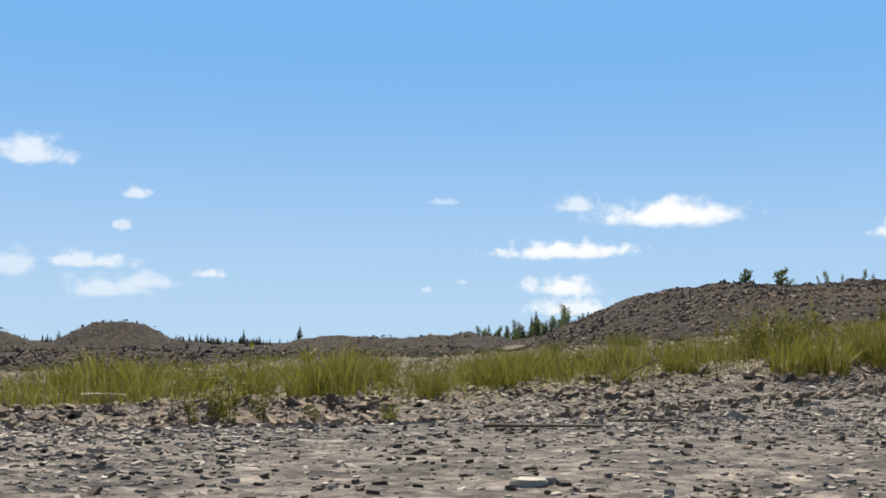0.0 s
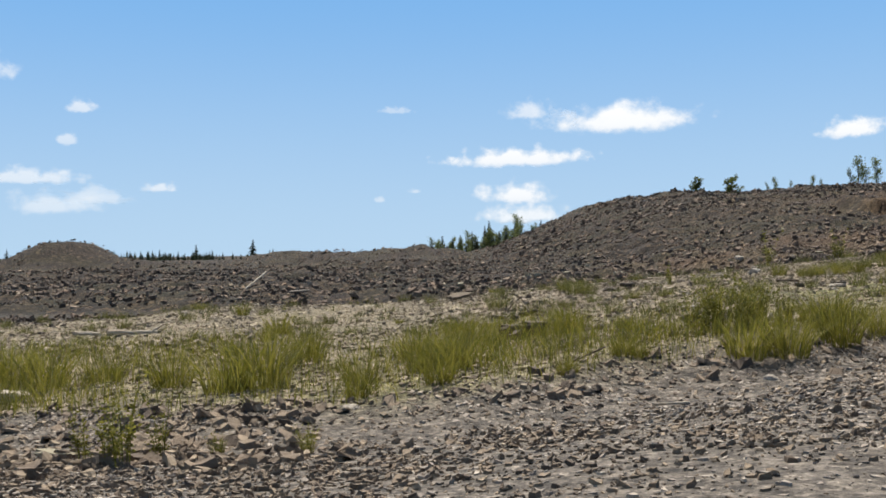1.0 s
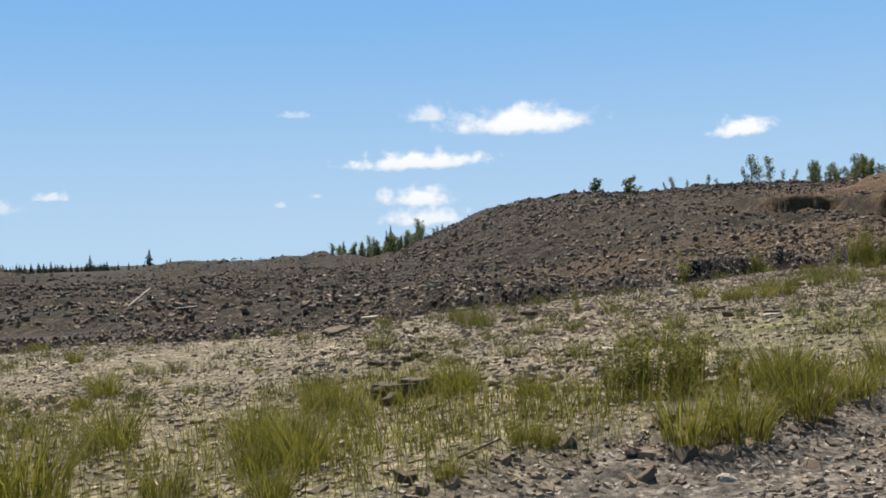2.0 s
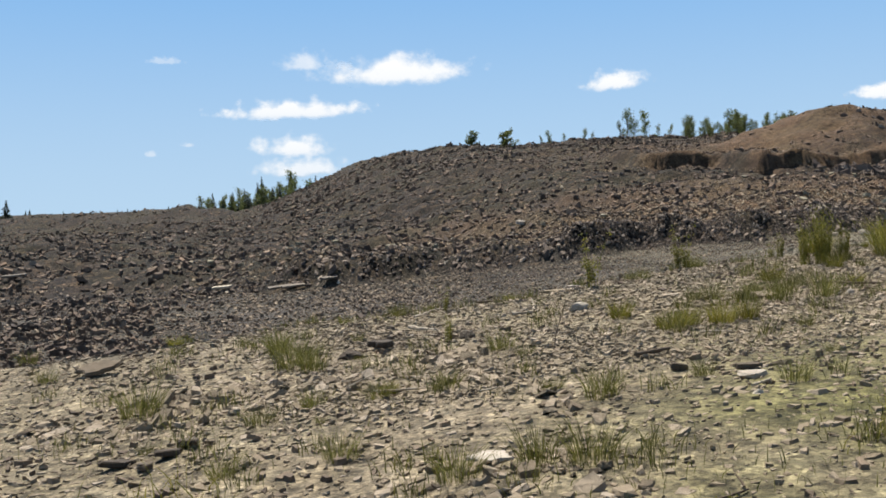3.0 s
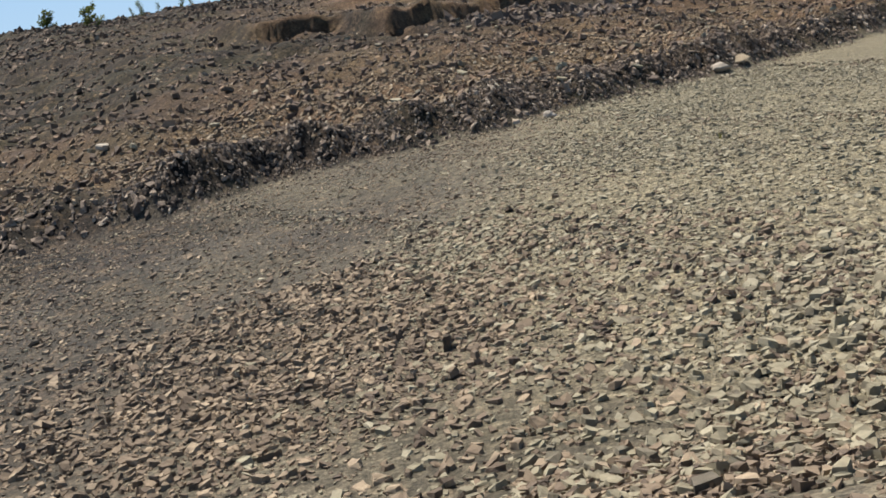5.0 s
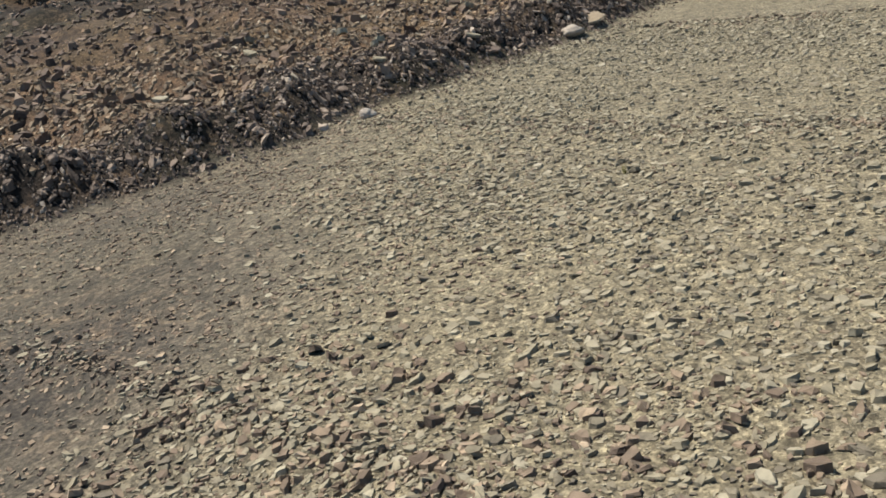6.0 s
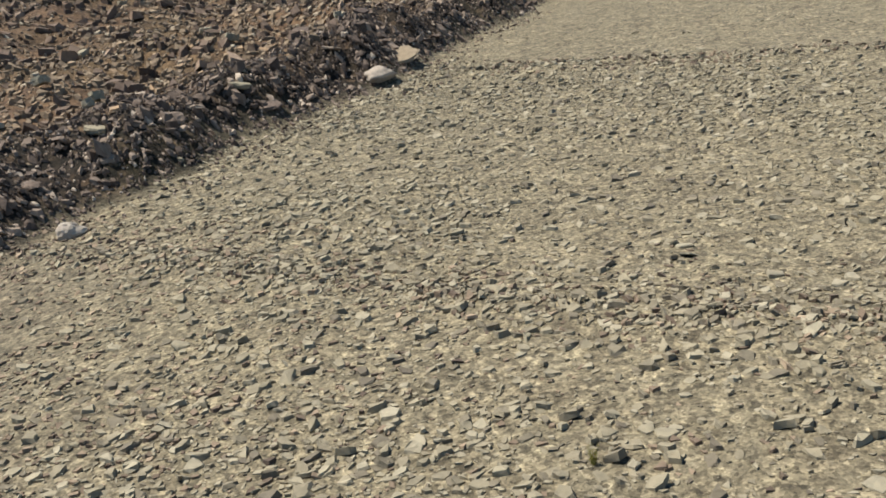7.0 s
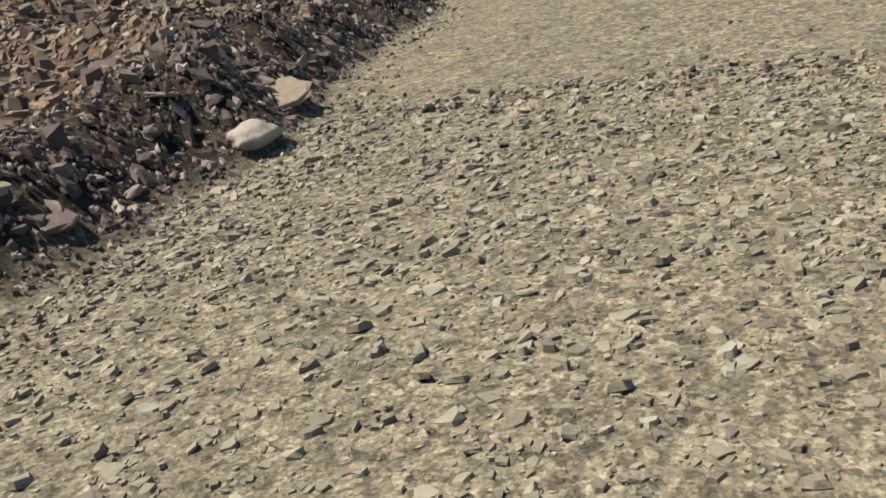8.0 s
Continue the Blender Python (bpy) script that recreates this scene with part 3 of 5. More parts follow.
strew("grey_road_chips", "brown-grey shale chips below the sandy shelf", GREY_STONE, 27000, (-6, 9, 10.5, 27), 0.035, 0.13, lambda x, y: on_road(x, y) * (1 - tan_part(x, y)), 15, power=2.2, flat=0.16, tilt=0.3)
strew("low_rubble", "dark rubble filling a hollow beside a windrow", TIP_STONE, 15000, (-12, 3, 13.5, 28), 0.05, 0.26, lambda x, y: on_road(x, y) * (1 - step(-0.8, 2.2, x - 0.12 * (y - 20) + bumps(x, y, 1.5, 55))) * step(0.4, 1.0, y - 0.55 * x - 13.5 + bumps(x, y, 1.5, 53)) * (0.35 + 0.65 * step(-0.3, 0.3, bumps(x, y, 1.8, 54))), 38, flat=0.22, tilt=0.3, power=2.6, rag=0.5)
strew("windrow_rubble", "dark broken rubble heaped in a windrow", WINDROW_STONE, 46000, (-6, 30, 21.5, 29), 0.025, 0.17, lambda x, y: np.exp(-((behind(x, y) - 0.5) / 0.5) ** 2) * (behind(x, y) > 0.04), 16, flat=0.22, tilt=0.34, power=3.2, corners=6, follow=0.7, rag=0.6)
strew("windrow_blocks", "dark angular blocks tumbled along a windrow", WINDROW_STONE, 2600, (1, 34, 21, 31), 0.1, 0.28, lambda x, y: np.exp(-((behind(x, y) - 0.6) / 0.4) ** 2) * (behind(x, y) > 0.2) * (0.4 + 0.6 * step(-0.2, 0.4, bumps(x, y, 1.4, 83))), 84, flat=0.28, tilt=0.45, power=2.2, corners=6, follow=0.5, rag=0.6)
strew("windrow_grit", "small dark rubble filling a windrow", WINDROW_STONE, 34000, (9, 27, 22.5, 27), 0.025, 0.085, lambda x, y: step(0.0, 0.15, behind(x, y)) * (1 - step(0.9, 1.8, behind(x, y))), 90, flat=0.3, tilt=0.4, power=1.8, follow=0.8, rag=0.5)
strew("windrow_spill", "grey grit spilled at the foot of a windrow", WINDROW_STONE, 22000, (4, 26, 21.5, 27), 0.015, 0.07, lambda x, y: step(-0.75, -0.1, behind(x, y) + 0.25 * bumps(x, y, 0.7, 85)) * (1 - step(0.1, 0.3, behind(x, y))), 86, flat=0.25, tilt=0.3, power=2.4, rag=0.4)
strew("haul_road_flakes", "fine tan shale flakes on a haul road", ROAD_STONE, 62000, (8, 22.5, 13, 24), 0.014, 0.055, lambda x, y: on_road(x, y) * near_way(x, y) * (0.4 + 0.6 * coarse(x, y)), 35, power=1.6, flat=0.13, tilt=0.16)
strew("road_ridge_stones", "low drifts of shale pieces across a haul road", GREY_STONE, 34000, (8, 23, 11.5, 25), 0.03, 0.1, lambda x, y: on_road(x, y) * np.minimum(1, ridge(x, y)) * (0.35 + 0.65 * step(-0.3, 0.3, bumps(x, y, 0.9, 50))), 36, power=2, flat=0.18, tilt=0.3, rag=0.4)
strew("tip_chips", "brown and reddish rubble behind a windrow", RED_STONE, 36000, (2, 30, 22.5, 34), 0.04, 0.16, lambda x, y: step(0.5, 1.3, behind(x, y)) * np.exp(-behind(x, y) / 12), 18, flat=0.2, tilt=0.26, power=3, rag=0.5)
strew("slope_rubble", "brown rubble and pale stones behind a windrow", RED_STONE, 15000, (9, 27, 23.8, 31), 0.05, 0.2, lambda x, y: step(0.9, 1.6, behind(x, y)) * (1 - step(4.5, 7, behind(x, y))), 93, flat=0.17, tilt=0.26, power=2.2, rag=0.5)
strew("far_tip_chips", "brown rubble on the waste tip", RED_STONE, 15000, (-16, 46, 24, 52), 0.06, 0.22, lambda x, y: step(0.6, 1.4, behind(x, y)) * (1 - mound(x, y, 32.5, 52.5, 9.5, 7.5, 0.9)) * np.exp(-behind(x, y) / 14), 29, flat=0.2, tilt=0.3, gentle=True)
strew("tip_rubble", "dark brown rubble covering the waste tip", TIP_STONE, 98000, (-24, 52, 23, 80), 0.07, 0.36, lambda x, y: step(0.8, 1.6, behind(x, y)) * (0.4 + 0.6 * np.exp(-behind(x, y) / 22)) * (0.4 + 0.6 * step(-0.5, 0.3, bumps(x, y, 1.5, 87))) * (1 - mound(x, y, 32.5, 52.5, 9.5, 7.5, 0.93)) * (1 - step(-0.8, -0.3, cut_a(x, y)) * (1 - step(0.5, 1.0, cut_a(x, y))) * step(22, 23, x) * (1 - step(34, 36, x))), 17, flat=0.2, tilt=0.26, power=2.0, rag=0.5, follow=0.8, gentle=True)
strew("crest_blocks", "dark blocks heaped on the crest of the waste tip", TIP_STONE, 16000, (8, 52, 56, 96), 0.16, 0.46, lambda x, y: step(28, 36, behind(x, y)) * (1 - mound(x, y, 32.5, 54, 10, 9, 0.96)) * (0.35 + 0.65 * step(-0.3, 0.3, bumps(x, y, 2.5, 88))), 89, flat=0.2, tilt=0.26, power=2.2, rag=0.5)
strew("far_heap_blocks", "dark blocks on distant waste heaps", TIP_STONE, 12000, (-62, 14, 52, 110), 0.15, 0.45, lambda x, y: 0.35 + 0.65 * step(-0.3, 0.5, bumps(x, y, 6, 45)), 32, flat=0.22, tilt=0.28, power=2.6)
strew("quarry_blocks", "heap of broken grey blocks on the slope", BLOCK_STONE, 19000, (22, 66, 32, 64), 0.16, 0.6, lambda x, y: (1 - mound(x, y, 34, 52, 6, 6.5, 0.97)) * step(35.5, 37, y + 0.14 * (x - 23.5) + 0.8 * bumps(x, y, 2.5, 47)) * (1 - step(-1.2, -0.5, cut_a(x, y)) * (1 - step(33, 36.5, x + 0.6 * (cut_a(x, y) > 6)))) * step(22.5, 27, x + bumps(x, y, 2, 48)) * (1 - step(57, 63, y)), 30, flat=0.24, tilt=0.38, power=2.4, rag=0.5)



def clods(x, y, size, seed):
    """Rough many-sided lumps lying on the ground."""
    r = np.random.default_rng(seed)
    bm = bmesh.new()
    bmesh.ops.create_icosphere(bm, subdivisions=2, radius=0.5)
    base = np.array([v.co[:] for v in bm.verts])
    tris = np.array([[v.index for v in f.verts] for f in bm.faces])
    bm.free()
    n = len(x)
    v = np.repeat(base[None], n, 0)
    for _ in range(6):
        d = r.normal(0, 1, (n, 3))
        d /= np.linalg.norm(d, axis=1)[:, None]
        over = np.maximum(0, (v * d[:, None]).sum(-1) - r.uniform(0.14, 0.34, (n, 1)))
        v = v - 0.95 * over[..., None] * d[:, None]
    v = v * (1 + r.normal(0, 0.15, v.shape[:2]))[..., None]
    v = v * np.stack([r.uniform(0.9, 1.5, n), r.uniform(0.7, 1.1, n), r.uniform(0.4, 0.75, n)], -1)[:, None]
    turn = r.uniform(0, 6.3, n)
    c, s = np.cos(turn)[:, None], np.sin(turn)[:, None]
    v = np.stack([v[..., 0] * c - v[..., 1] * s, v[..., 0] * s + v[..., 1] * c, v[..., 2]], -1)
    sx, sy = slope(x, y)
    lean = r.normal(0, 0.15, (2, n))
    v[..., 2] += v[..., 0] * (0.3 * sx + lean[0])[:, None] + v[..., 1] * (0.3 * sy + lean[1])[:, None]
    v = v * size[:, None, None] + np.stack([x, y, height(x, y) + 0.1 * size], -1)[:, None]
    return v.reshape(-1, 3), ((np.arange(n) * len(base))[:, None, None] + tris).reshape(-1, 3)


r_ = np.random.default_rng(37)
cx_, cu_ = r_.uniform(1, 27, 700), np.abs(r_.normal(0.5, 0.42, 700)) + 0.2
cy_ = berm_foot(cx_) + cu_
tagged(part("windrow_clods", quads("windrow_clods", *clods(cx_, cy_, sizes(700, 0.06, 0.2, r_, 2.6), 37)), WINDROW_STONE), "rough dark clods and blocks heaped in a windrow", "stones", kind="stuff")

# ---- single rocks, wood and plants ----


def place(x, y, dz=0.0, rz=0.0, rx=0.0, ry=0.0):
    return pose(x, y, float(height(x, y)) + dz, rx, ry, rz)


def slab_mesh(name, sx, sy, thick, seed, layers=4, corners=9):
    """A laminated shale slab with a ragged stepped rim."""
    r = random.Random(seed)
    bm = bmesh.new()
    ang = [(i + r.uniform(-0.3, 0.3)) * 2 * math.pi / corners for i in range(corners)]
    base = [r.uniform(0.62, 1.15) for _ in ang]
    rings = []
    for j in range(layers + 1):
        z = thick * j / layers
        ring = []
        for a, q in zip(ang, base):
            k = q * r.uniform(0.9, 1.05) * (0.93 if j in (0, layers) else 1.0)
            ring.append(bm.verts.new((0.5 * sx * k * math.cos(a), 0.5 * sy * k * math.sin(a), z + 0.06 * thick * r.uniform(-1, 1))))
        rings.append(ring)
    for a, b in zip(rings, rings[1:]):
        for i in range(corners):
            bm.faces.new((a[i], a[(i + 1) % corners], b[(i + 1) % corners], b[i]))
    mid = bm.verts.new((r.uniform(-0.1, 0.1) * sx, r.uniform(-0.1, 0.1) * sy, thick * 1.08))
    for i in range(corners):
        bm.faces.new((rings[-1][i], rings[-1][(i + 1) % corners], mid))
    bm.faces.new(rings[0][::-1])
    me = bpy.data.meshes.new(name)
    bm.to_mesh(me)
    bm.free()
    return me


def boulder_mesh(name, sx, sy, sz, seed, worn=False):
    """A rounded block with a few broken flats."""
    bm = bmesh.new()
    bmesh.ops.create_icosphere(bm, subdivisions=3, radius=0.5)
    r = random.Random(seed)
    cuts = [(Vector((r.uniform(-1, 1), r.uniform(-1, 1), r.uniform(-0.5, 1))).normalized(), r.uniform(0.28, 0.42)) for _ in range(7)]
    for v in bm.verts:
        for n_, d in cuts:
            over = v.co.dot(n_) - d
            if over > 0:
                v.co -= n_ * over * 0.9
        v.co *= 1 + 0.16 * noise.noise(v.co * 4 + Vector((seed, 0, 0))) + (0.0 if worn else 0.16 * noise.noise(v.co * 9 + Vector((0, seed, 0))))
        v.co = Vector((v.co.x * sx, v.co.y * sy, v.co.z * sz + 0.3 * sz))
    for f in bm.faces:
        f.smooth = worn
    me = bpy.data.meshes.new(name)
    bm.to_mesh(me)
    bm.free()
    return me


def tube_mesh(name, points, r0, r1, seed=0, sides=8):
    """A knotty tapering stick along a few points."""
    r = random.Random(seed)
    v, f = [], []
    pts = [Vector(p) for p in points]
    n_ = len(pts)
    for i, p in enumerate(pts):
        d = (pts[min(i + 1, n_ - 1)] - pts[max(i - 1, 0)]).normalized()
        a = d.orthogonal().normalized()
        b = d.cross(a)
        rad = (r0 + (r1 - r0) * i / (n_ - 1)) * r.uniform(0.85, 1.2)
        for k in range(sides):
            t = 2 * math.pi * k / sides
            v.append(p + (a * math.cos(t) + b * math.sin(t)) * rad * r.uniform(0.85, 1.15))
    for i in range(n_ - 1):
        for k in range(sides):
            q = (k + 1) % sides
            f.append((i * sides + k, i * sides + q, (i + 1) * sides + q, (i + 1) * sides + k))
    me = bpy.data.meshes.new(name)
    me.from_pydata(v, [], f + [tuple(range(sides))[::-1], tuple(range((n_ - 1) * sides, n_ * sides))])
    me.update()
    return me


def bent(length, wig, seed, rise=0.0, n_=9):
    r = random.Random(seed)
    y = z = 0.0
    out = []
    for i in range(n_):
        t = i / (n_ - 1)
        y += wig * r.uniform(-1, 1) * length / n_ * 2
        out.append(((t - 0.5) * length, y, 0.012 + rise * t * length + abs(wig) * 0.05 * r.random() * length))
    return out


def rock(label, mat_, x, y, me, dz=-0.02, rz=0.0, rx=0.0, ry=0.0, group="", name="rock"):
    ob = part(name, me, mat_)
    ob.matrix_world = place(x, y, dz, rz, rx, ry)
    return tagged(ob, label, "rock", group)


# rocks beside the haul road and the windrow
rock("pale rounded white rock at the foot of a windrow", PALE_STONE, 20.5, 23.7, boulder_mesh("rock", 0.46, 0.3, 0.19, 3, True), 0.01, rz=-20)
rock("flat pale slab leaning on dark windrow rubble", SHELF_STONE, 21.42, 23.98, slab_mesh("slab", 0.54, 0.4, 0.035, 4, 3, 10), 0.05, rz=15, rx=8, ry=-15, name="stone_slab")
rock("small pale angular stone at a windrow foot", PALE_STONE, 15.53, 23.2, boulder_mesh("rock", 0.26, 0.2, 0.17, 5))
rock("flat grey slab on top of a windrow", ROAD_STONE, 16.87, 24.3, slab_mesh("slab", 0.34, 0.22, 0.05, 6, 3, 9), -0.01, rz=40, rx=14, name="stone_slab")
rock("pale tilted slab among windrow rubble", ROAD_STONE, 18.8, 24.3, slab_mesh("slab", 0.34, 0.22, 0.05, 7, 3, 9), 0.0, rz=10, rx=18, ry=10, name="stone_slab")
rock("dark upright splinter standing in grey chips", DARK_STONE, 7.69, 15.42, slab_mesh("slab", 0.1, 0.06, 0.13, 8), -0.03, rz=30, ry=12)
rock("pale flat stone lying on red rubble", PALE_STONE, 10.35, 30.8, slab_mesh("slab", 0.42, 0.3, 0.1, 9), 0.05, rz=50, rx=14, name="stone_slab")

for x, y, w, d, h, turn in ((18.95, 24.05, 0.32, 0.22, 0.035, 20), (20.9, 25.05, 0.32, 0.24, 0.03, 5), (20.45, 24.3, 0.24, 0.2, 0.03, 110), (22.1, 25.0, 0.3, 0.22, 0.03, 40)):
    rock("tilted grey slab bedded in windrow rubble", BLOCK_STONE, x, y, slab_mesh("slab", w, d, h, int(100 * x), 4, 10), 0.0, rz=turn, rx=16, ry=-10, group="windrow slabs", name="stone_slab")

# rocks on the sandy shelf
stack = new("slab_stack")
stack.matrix_world = place(0.89, 6.15, -0.01, 8)
tagged(stack, "dark stack of two broken shale slabs beside grass", "rock")
low = part("lower_slab", slab_mesh("slab", 0.33, 0.17, 0.07, 11, 5, 12), DARK_STONE, stack)
top = part("upper_slab", slab_mesh("slab", 0.2, 0.12, 0.018, 12, 2, 10), DARK_STONE, stack)
top.matrix_basis = pose(0.05, 0.01, 0.07, 3, 2, 20)
rock("small dark block lying before a slab stack", DARK_STONE, 0.82, 5.98, boulder_mesh("rock", 0.13, 0.1, 0.1, 13))
rock("pale tilted slab on the rim of a sandy shelf", SHELF_STONE, 0.7, 9.15, slab_mesh("slab", 0.24, 0.15, 0.022, 15, 3, 12), 0.03, rz=-15, rx=17, ry=-8, name="stone_slab")
rock("dark angular rock on sandy soil", DARK_STONE, 1.86, 8.6, boulder_mesh("rock", 0.14, 0.09, 0.07, 16), rz=10)
rock("dark flat rock beside another dark rock", DARK_STONE, 2.04, 8.68, slab_mesh("slab", 0.14, 0.1, 0.03, 17, 3, 11), 0.01, rz=-20, name="stone_slab")
rock("small black angular rock beside a yellow herb", DARK_STONE, 2.47, 8.72, boulder_mesh("rock", 0.09, 0.08, 0.085, 18))
rock("pale lumpy stone on sandy soil", PALE_STONE, 3.17, 8.97, boulder_mesh("rock", 0.12, 0.08, 0.06, 19, True), 0.0, rz=10)
rock("pale pinkish flat slab on sandy soil", PALE_STONE, 3.04, 7.02, slab_mesh("slab", 0.14, 0.1, 0.018, 20, 3, 11), 0.0, rz=20, name="stone_slab")
rock("dark thin slab behind a pale slab", DARK_STONE, 3.1, 7.14, slab_mesh("slab", 0.14, 0.05, 0.02, 21, 3, 10), 0.0, rz=5, name="stone_slab")
rock("brown angular block on sandy soil", DARK_STONE, 3.22, 7.12, boulder_mesh("rock", 0.1, 0.06, 0.045, 22))
rock("tilted brown shale piece among chips", DARK_STONE, 2.9, 7.3, slab_mesh("slab", 0.09, 0.05, 0.025, 23, 3, 10), 0.0, rz=-30, ry=12, name="stone_slab")
rock("small pale pebble on sandy soil", PALE_STONE, 4.43, 8.38, boulder_mesh("rock", 0.06, 0.05, 0.06, 24))
rock("small pale pebble on sandy soil", PALE_STONE, 2.92, 6.78, boulder_mesh("rock", 0.06, 0.05, 0.04, 25))
rock("mossy grey boulder at a gravel edge", GREY_STONE, -0.71, 3.82, boulder_mesh("rock", 0.19, 0.13, 0.1, 26))
rock("flat pale slab at a gravel edge", ROAD_STONE, -0.95, 3.8, slab_mesh("slab", 0.18, 0.13, 0.02, 27, 3, 12), 0.0, rz=25, ry=10, name="stone_slab")
rock("flat grey slab at a gravel edge", PAD_STONE, -1.6, 5.0, slab_mesh("slab", 0.26, 0.2, 0.04, 28), 0.0, rz=5, name="stone_slab")
rock("small pale block at a gravel edge", PALE_STONE, -0.02, 4.25, boulder_mesh("rock", 0.085, 0.06, 0.05, 29))
rock("small white stone at a gravel edge", PALE_STONE, 1.62, 4.35, boulder_mesh("rock", 0.07, 0.06, 0.05, 30))
rock("small white stone at a gravel edge", PALE_STONE, 0.98, 4.2, boulder_mesh("rock", 0.05, 0.05, 0.05, 31))
rock("flat pale slab lying on grey gravel", PALE_STONE, 0.13, 0.88, slab_mesh("slab", 0.043, 0.032, 0.007, 32, 3, 11), 0.0, rz=10, name="stone_slab")
rock("small dark stone on grey gravel", DARK_STONE, 0.165, 0.9, boulder_mesh("rock", 0.018, 0.014, 0.012, 33))
rock("small dark stone on grey gravel", DARK_STONE, -0.05, 1.2, boulder_mesh("rock", 0.02, 0.015, 0.012, 34))
for k, (x, y) in enumerate(((0.86, 7.4), (1.03, 7.4), (0.95, 7.3), (1.1, 7.5))):
    rock("dark thin shale piece in a small cluster", DARK_STONE, x, y, slab_mesh("slab", 0.15, 0.07, 0.02, 40 + k), 0.005, rz=20 + 31 * k, ry=8, group="cluster of shale pieces", name="stone_slab")

# added slab, stands in for a purple lens flare spot over the sand
rock("pale flat slab standing in for a purple lens flare", PALE_STONE, 1.95, 6.63, slab_mesh("slab", 0.15, 0.14, 0.014, 35, 3, 12), 0.0, rz=40, name="stone_slab")
rock("tilted grey-yellow slab between dry grass tufts", SHELF_STONE, 4.05, 8.56, slab_mesh("slab", 0.17, 0.11, 0.018, 36, 3, 11), 0.01, rz=10, rx=9, name="stone_slab")
rock("long pale slab at the rim of a sandy shelf", SHELF_STONE, 3.45, 10.02, slab_mesh("slab", 0.3, 0.1, 0.014, 38, 3, 14), 0.0, rz=8, name="stone_slab")
rock("pale block beside a slender weed", PALE_STONE, 3.55, 10.0, slab_mesh("slab", 0.1, 0.06, 0.022, 39, 3, 11), 0.0, rz=4, name="stone_slab")
rock("pale flat slab at the rim of a sandy shelf", PALE_STONE, 4.1, 10.0, slab_mesh("slab", 0.13, 0.07, 0.014, 44, 3, 12), 0.0, rz=-10, name="stone_slab")
rock("pale flat slab lying on shale chips", SHELF_STONE, 3.76, 9.02, slab_mesh("slab", 0.2, 0.07, 0.01, 45, 3, 13), 0.0, rz=12, name="stone_slab")
rock("flat pale slab lying on shale chips", SHELF_STONE, 3.92, 8.68, slab_mesh("slab", 0.11, 0.06, 0.014, 37, 3, 11), 0.0, rz=-5, name="stone_slab")

# pale stones on the tip
pale = [rock("pale stone lying on dark rubble", ROAD_STONE, 12.0, 29.0, slab_mesh("slab", 0.24, 0.15, 0.06, 51, 3, 6), 0.05, rx=12, group="pale stones on the tip")]
r = random.Random(5)
pale.append(rock("pale stone lying on dark rubble", ROAD_STONE, 17.0, 27.5, slab_mesh("slab", 0.2, 0.15, 0.08, 52, 3, 6), 0.05, ry=14, group="pale stones on the tip"))
for k in range(46):
    x = r.uniform(0, 30)
    y = float(berm_foot(x)) + 1.2 + 14 * r.random() ** 1.7
    copy_thing(pale[k % 2], place(x, y, 0.05, r.uniform(0, 360), r.uniform(-20, 20), r.uniform(-20, 20)))


# ---- dead wood ----
def stick(label, mat_, x, y, length, r0, r1, seed, rz=0.0, wig=0.12, rise=0.0, dz=0.0, forks=(), name="dead_branch", group=""):
    """A dead branch on the ground; forks: (where along it, turn in degrees, length)."""
    ob = part(name, tube_mesh(name, bent(length, wig, seed, rise), r0, r1, seed), mat_)
    ob.matrix_world = place(x, y, dz, rz)
    for k, (at, turn, far) in enumerate(forks):
        b = part("side_branch", tube_mesh("side_branch", [(p[0] + far / 2, p[1], p[2]) for p in bent(far, wig, seed + k + 1, 0.25)], r1 * 1.2, r1 * 0.5, seed + k), mat_, ob)
        b.matrix_basis = pose((at - 0.5) * length, 0, 0.01, 0, -10, turn)
    return tagged(ob, label, "branch", group)


stick("forked bleached branch on sandy soil", BLEACHED, 2.95, 9.15, 0.22, 0.009, 0.005, 62, 20, 0.15, forks=((0.7, 60, 0.12), (0.3, -40, 0.08)))
stick("bleached curved branch beside a yellow herb", BLEACHED, 2.36, 9.2, 0.2, 0.01, 0.006, 63, -55, 0.2)
stick("long bleached bent branch on stony soil", BLEACHED, 2.5, 9.68, 0.42, 0.008, 0.004, 64, 58, 0.09)
stick("bleached bent branch lying on sand", BLEACHED, 1.78, 7.95, 0.2, 0.006, 0.004, 65, 62, 0.22, forks=((0.05, -75, 0.1),))
stick("thin bleached branch lying on sand", BLEACHED, 1.93, 7.72, 0.26, 0.006, 0.003, 66, -4, 0.15)
stick("brown stick poking up out of sand", BROWN_WOOD, 2.67, 7.95, 0.14, 0.004, 0.002, 67, 50, 0.12, rise=1.2)
stick("weathered brown branch on shale chips", BROWN_WOOD, 2.92, 7.55, 0.22, 0.009, 0.006, 68, 25, 0.06)
stick("thin grey branch beside pale slabs", BLEACHED, 2.98, 6.86, 0.14, 0.006, 0.004, 69, 35, 0.1)
stick("short weathered stick on shale chips", BLEACHED, 3.36, 7.84, 0.14, 0.005, 0.004, 70, -20, 0.1)
stick("dark fallen branch on sandy soil", BROWN_WOOD, 4.61, 8.66, 0.34, 0.009, 0.004, 71, -35, 0.15, forks=((0.6, 40, 0.14),))
stick("thin brown stick between grass clumps", BROWN_WOOD, 1.33, 6.42, 0.2, 0.005, 0.003, 72, 15, 0.1)
